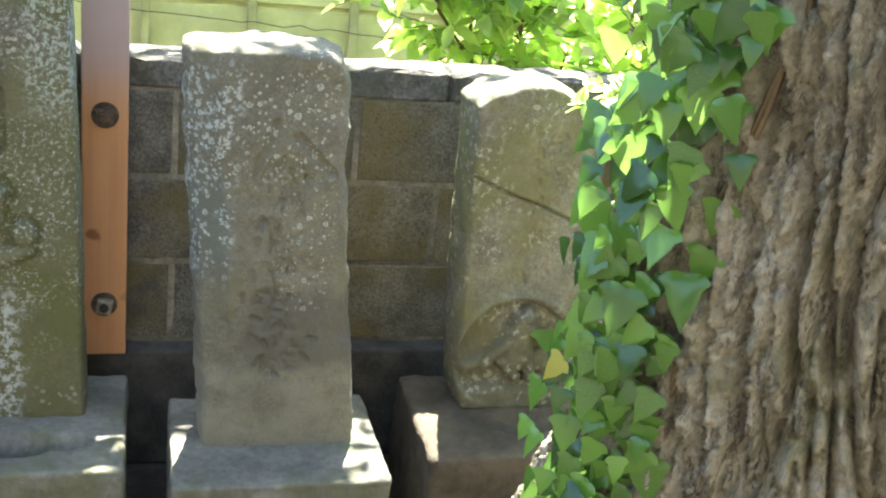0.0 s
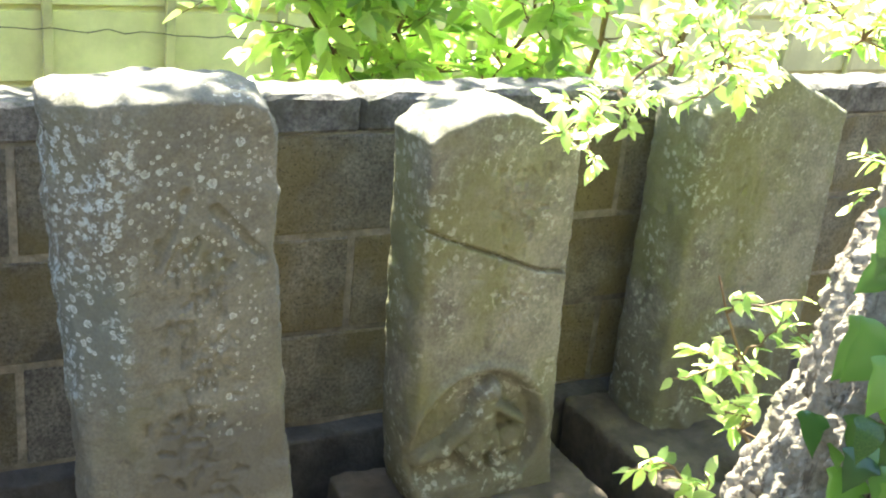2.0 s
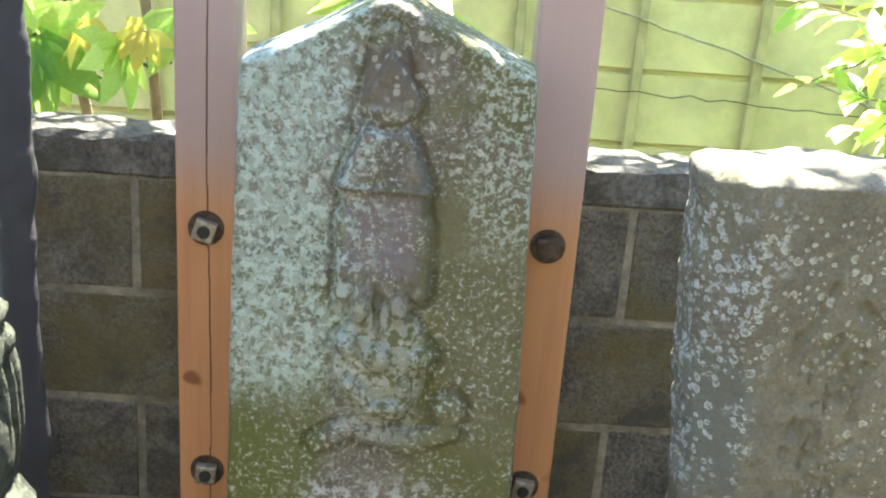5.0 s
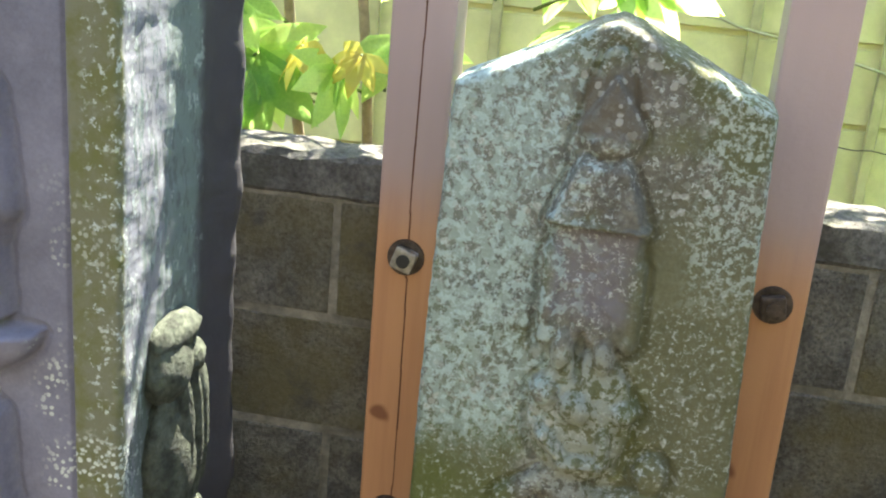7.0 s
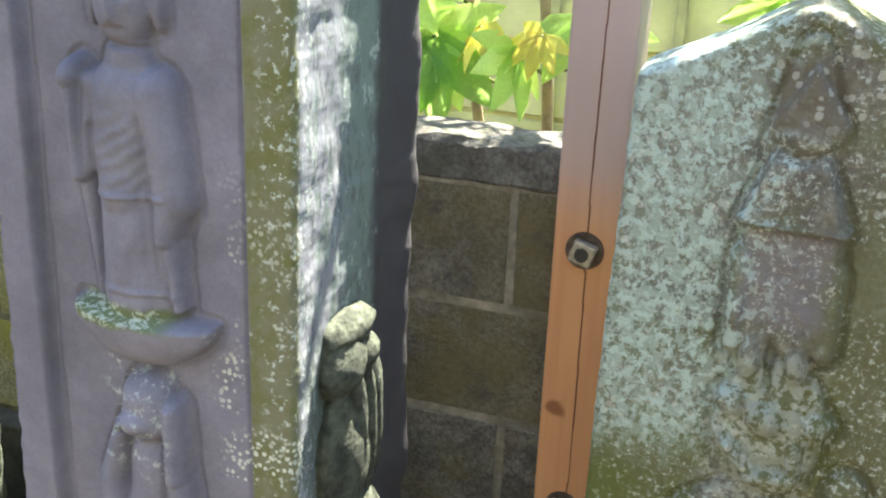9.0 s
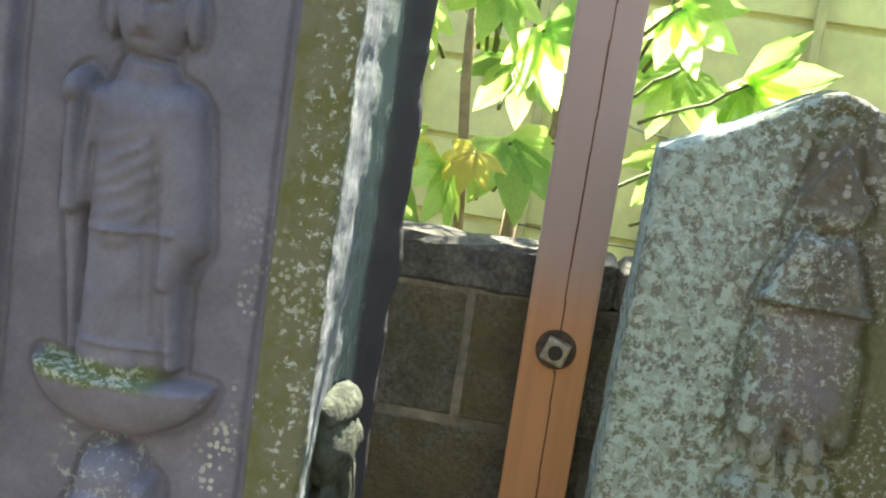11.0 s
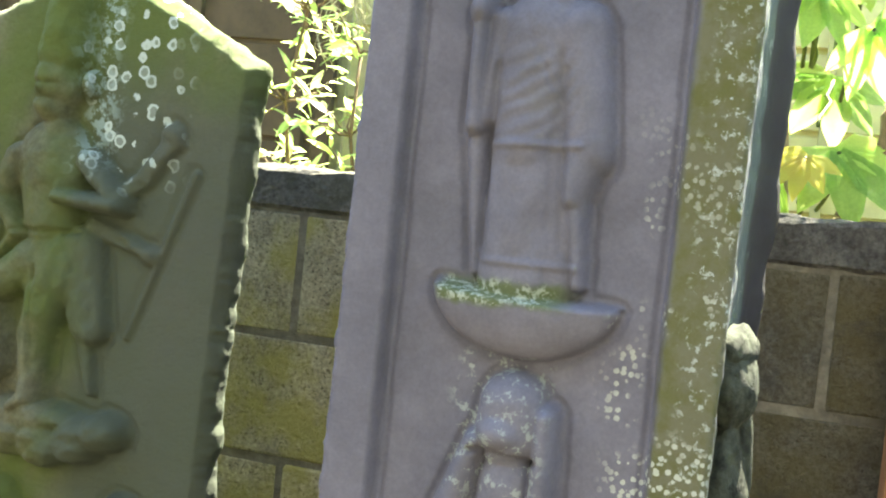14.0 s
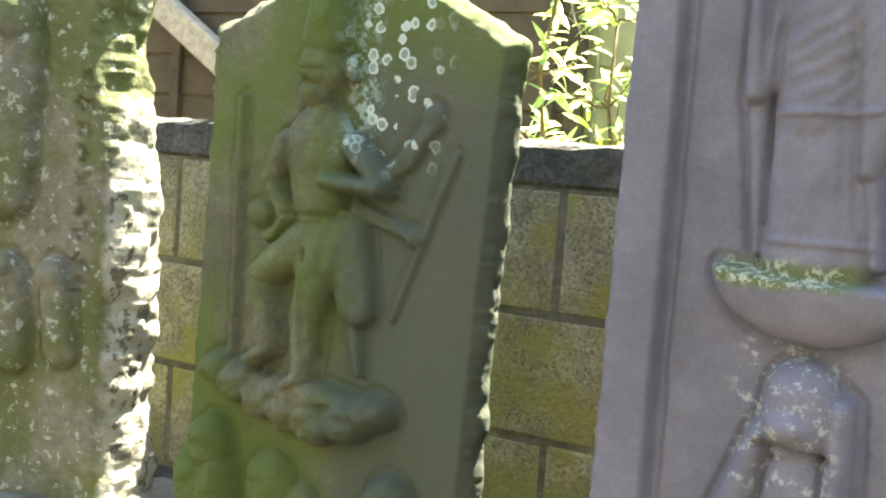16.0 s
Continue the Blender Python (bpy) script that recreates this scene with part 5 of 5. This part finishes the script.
# ---- shrubs ----
def shrub(name, label, stems, leaves, shape, size, lm, seed, spread):
    """Woody stems with leaves set along their twigs; stems are pairs of points."""
    rng = random.Random(seed)
    root = new(name)
    sv, sf, lv, lf = [], [], [], []
    nodes = []
    for a, b, r in stems:
        pts = wander(a, b, 8, 0.03, rng)
        bv, bf = [], []
        tube(bv, bf, pts, [r * (1 - 0.6 * i / 8) for i in range(9)], 6)
        stem = new("stem", mesh_of("stem", bv, bf, M_TWIG))
        stem.parent = root
        nodes += [(p, (Vector(b) - Vector(a)).normalized()) for p in pts[2:]]
    twigs = []
    for _ in range(leaves // 9):
        p, d = rng.choice(nodes)
        way = (d * 0.5 + Vector((rng.gauss(0, 1), rng.gauss(0, 1), rng.gauss(0.1, 0.7)))).normalized()
        q = p + Vector((way.x * spread[0], way.y * spread[1], way.z * spread[2])) * rng.uniform(0.4, 1)
        pts = wander(p, q, 4, 0.01, rng)
        tube(sv, sf, pts, [0.0028, 0.0024, 0.002, 0.0016, 0.001], 5)
        for i in range(9):
            t = 0.3 + 0.7 * i / 8
            o = Vector(p).lerp(q, t)
            dirn = (way * 0.6 + Vector((rng.gauss(0, 0.7), rng.gauss(0, 0.7), rng.gauss(-0.1, 0.5)))).normalized()
            add_leaf(lv, lf, shape, o, dirn, (rng.gauss(0, 0.5), rng.gauss(0, 0.5), 1), size * rng.uniform(0.55, 1.15))
    st = new("twig", mesh_of("twig", sv, sf, M_TWIG))
    st.parent = root
    tagged(st, kind="stuff")
    cr = new("leaves", mesh_of("leaves", lv, lf, lm))
    cr.parent = root
    tagged(cr, kind="stuff")
    tagged(root, label, "shrub")
    return root


oval, narrow = leaf_shape(OVAL, 0.25, 0.25), leaf_shape(NARROW, 0.2, 0.2)
shrub("evergreen_shrub", "sunlit leafy green shrub growing over the wall top",
      [((0.95, 0.85, 0), (0.82, 0.68, 1.35), 0.012), ((1.2, 0.9, 0), (1.2, 0.75, 1.6), 0.015), ((1.5, 0.85, 0), (1.65, 0.65, 1.5), 0.013), ((1.9, 1.0, 0), (2.1, 0.8, 1.7), 0.015), ((1.0, 0.8, 0.6), (0.66, 0.62, 1.12), 0.008), ((1.3, 0.85, 0.6), (1.35, 0.55, 1.2), 0.008), ((1.1, 0.9, 0.7), (0.95, 0.6, 1.1), 0.008)],
      3000, oval, 0.10, M_LEAF, 3, (0.28, 0.22, 0.26))
shrub("overhanging_branch", "small-leaved green branches hanging over the wall",
      [((1.5, 0.3, 1.0), (0.80, -0.42, 1.00), 0.006), ((1.6, 0.3, 1.1), (1.0, -0.5, 1.12), 0.006), ((1.7, 0.2, 1.2), (1.15, -0.6, 1.20), 0.006)],
      900, oval, 0.04, M_LEAF, 8, (0.13, 0.12, 0.10))
shrub("twiggy_sapling", "thin twiggy sapling with sparse yellow-green leaves beside the plinths",
      [((1.22, -0.62, 0), (1.28, -0.60, 1.3), 0.014), ((1.22, -0.62, 0.15), (0.93, -0.62, 0.50), 0.006), ((1.22, -0.60, 0.3), (0.98, -0.58, 0.82), 0.005), ((1.26, -0.60, 0.5), (1.42, -0.60, 1.2), 0.006), ((1.40, -0.52, 0), (1.37, -0.50, 1.5), 0.016), ((1.22, -0.62, 0.2), (1.05, -0.7, 0.32), 0.005)],
      900, oval, 0.042, M_LEAF, 15, (0.16, 0.09, 0.13))
shrub("fine_leaved_shrub", "sunlit fine-leaved green shrub behind the block wall",
      [((-1.75, 0.45, 0), (-1.70, 0.4, 1.2), 0.008), ((-1.5, 0.6, 0), (-1.42, 0.5, 1.25), 0.008), ((-2.0, 0.7, 0), (-1.9, 0.55, 1.5), 0.008), ((-1.6, 0.8, 0), (-1.55, 0.7, 1.5), 0.008)],
      2000, narrow, 0.055, M_LEAF, 21, (0.18, 0.16, 0.16))


def dry_vine():
    """Thin dead stems hanging in loose loops behind the wall."""
    rng = random.Random(52)
    root = new("dry_vine")
    for _ in range(16):
        x, y = rng.uniform(VINE_X - 0.07, VINE_X + 0.05), 0.45 + rng.uniform(-0.05, 0.05)
        pts = [Vector((x, y, 1.62))]
        for k in range(14):
            pts.append(pts[-1] + Vector((rng.gauss(0, 0.018) + 0.012 * math.sin(k * 0.9 + x * 60), rng.gauss(0, 0.008), -rng.uniform(0.010, 0.046))))
        V, F = [], []
        tube(V, F, pts, [0.0022 - 0.0001 * k for k in range(15)], 5)
        st = new("stem", mesh_of("stem", V, F, M_CORD))
        st.parent = root
    tagged(root, "tangle of pale dry vine stems hanging behind the wall", "vine")


def broadleaf():
    """A plant with long-stalked leaves of seven fingers."""
    root = new("broad_leaved_plant")
    rng = random.Random(31)
    V, F = [], []
    for k in range(6):
        a = radians(-95 + 38 * k)
        add_leaf(V, F, leaf_shape([(0, 0.10), (0.25, 0.17), (0.5, 0.24), (0.78, 0.15), (0.92, 0.06), (1.0, 0.005)], 0.2, 0.25), (0, 0, 0), (math.sin(a), math.cos(a), 0), (0, 0, 1), 1.0 - 0.09 * abs(k - 2.5))
    green = mesh_of("broad_leaf", V, F, M_FATSIA)
    yellow = mesh_of("broad_leaf", V, F, M_YELLOW)
    sv, sf = [], []
    for a, b, r in (((-0.85, 0.55, 0), (-0.92, 0.5, 1.35), 0.013), ((-0.85, 0.50, 0), (-0.79, 0.5, 0.98), 0.019), ((-0.79, 0.5, 0.98), (-0.69, 0.5, 1.26), 0.016), ((-0.69, 0.5, 1.26), (-0.2, 0.5, 2.4), 0.012), ((-0.92, 0.5, 1.35), (-0.9, 0.55, 2.4), 0.012), ((-0.95, 0.6, 0), (-1.1, 0.5, 1.5), 0.013)):
        wv, wf = [], []
        tube(wv, wf, wander(a, b, 8, 0.012, rng), [r * (1 - 0.03 * i) for i in range(9)], 8)
        ws = new("stem", mesh_of("stem", wv, wf, M_WOOD_STEM))
        ws.parent = root
    uv, uf, fat = [], [], leaf_shape(OVAL, 0.2, 0.25)
    spots = []
    for _ in range(34):
        spots.append((rng.uniform(-1.35, -0.35), rng.uniform(0.28, 0.75), rng.uniform(1.02, 1.75), 0.165, False))
    # unseen leaves high above the wall, added to shade the stones below
    for _ in range(75):
        spots.append((rng.uniform(-1.15, 0.20), rng.uniform(0.35, 0.95), rng.uniform(1.8, 2.5), 0.15, False))
    spots += [(-0.98, 0.36, 1.07, 0.09, True), (-0.86, 0.33, 1.07, 0.085, True), (-1.06, 0.36, 1.02, 0.11, False), (-1.12, 0.33, 1.16, 0.13, False)]
    for x, y, z, s, yel in spots:
        base = Vector((x * 0.6 - 0.35, 0.55, min(1.25, z - 0.1))) if z < 1.8 else Vector((-0.9 if x < -0.6 else -0.4 + 0.15 * rng.random(), 0.52, z - 0.12))
        p = Vector((x, y, z))
        tube(sv, sf, wander(base, p, 5, 0.012, rng), [0.004] * 6, 6)
        n = Vector((rng.gauss(0, 0.4), -0.6 + rng.gauss(0, 0.4), 0.6))
        way = Vector((rng.gauss(0, 0.5), -0.5, -0.8))
        way.normalize()
        side = way.cross(n).normalized()
        k = side.cross(way)
        s *= rng.uniform(0.75, 1.15)
        m = Matrix.Translation(p) @ Matrix((side, way, k)).transposed().to_4x4() @ Matrix.Diagonal((s, s, s, 1))
        if z > 1.78:
            for q in (-1.2, -0.4, 0.4, 1.2):
                add_leaf(uv, uf, fat, p, way + side * math.tan(q * 0.6), k, s)
        else:
            piece("broad_leaf", yellow if yel else green, root, m)
    up = new("upper_foliage", mesh_of("upper_foliage", uv, uf, M_FATSIA))
    up.parent = root
    tagged(up, kind="stuff")
    st = new("leaf_stalk", mesh_of("leaf_stalk", sv, sf, M_STEM))
    tagged(st, kind="stuff")
    st.parent = root
    tagged(root, "broad-leaved plant with fingered green and yellow leaves", "shrub")


broadleaf()
VINE_X = -1.73
dry_vine()
build_wall()
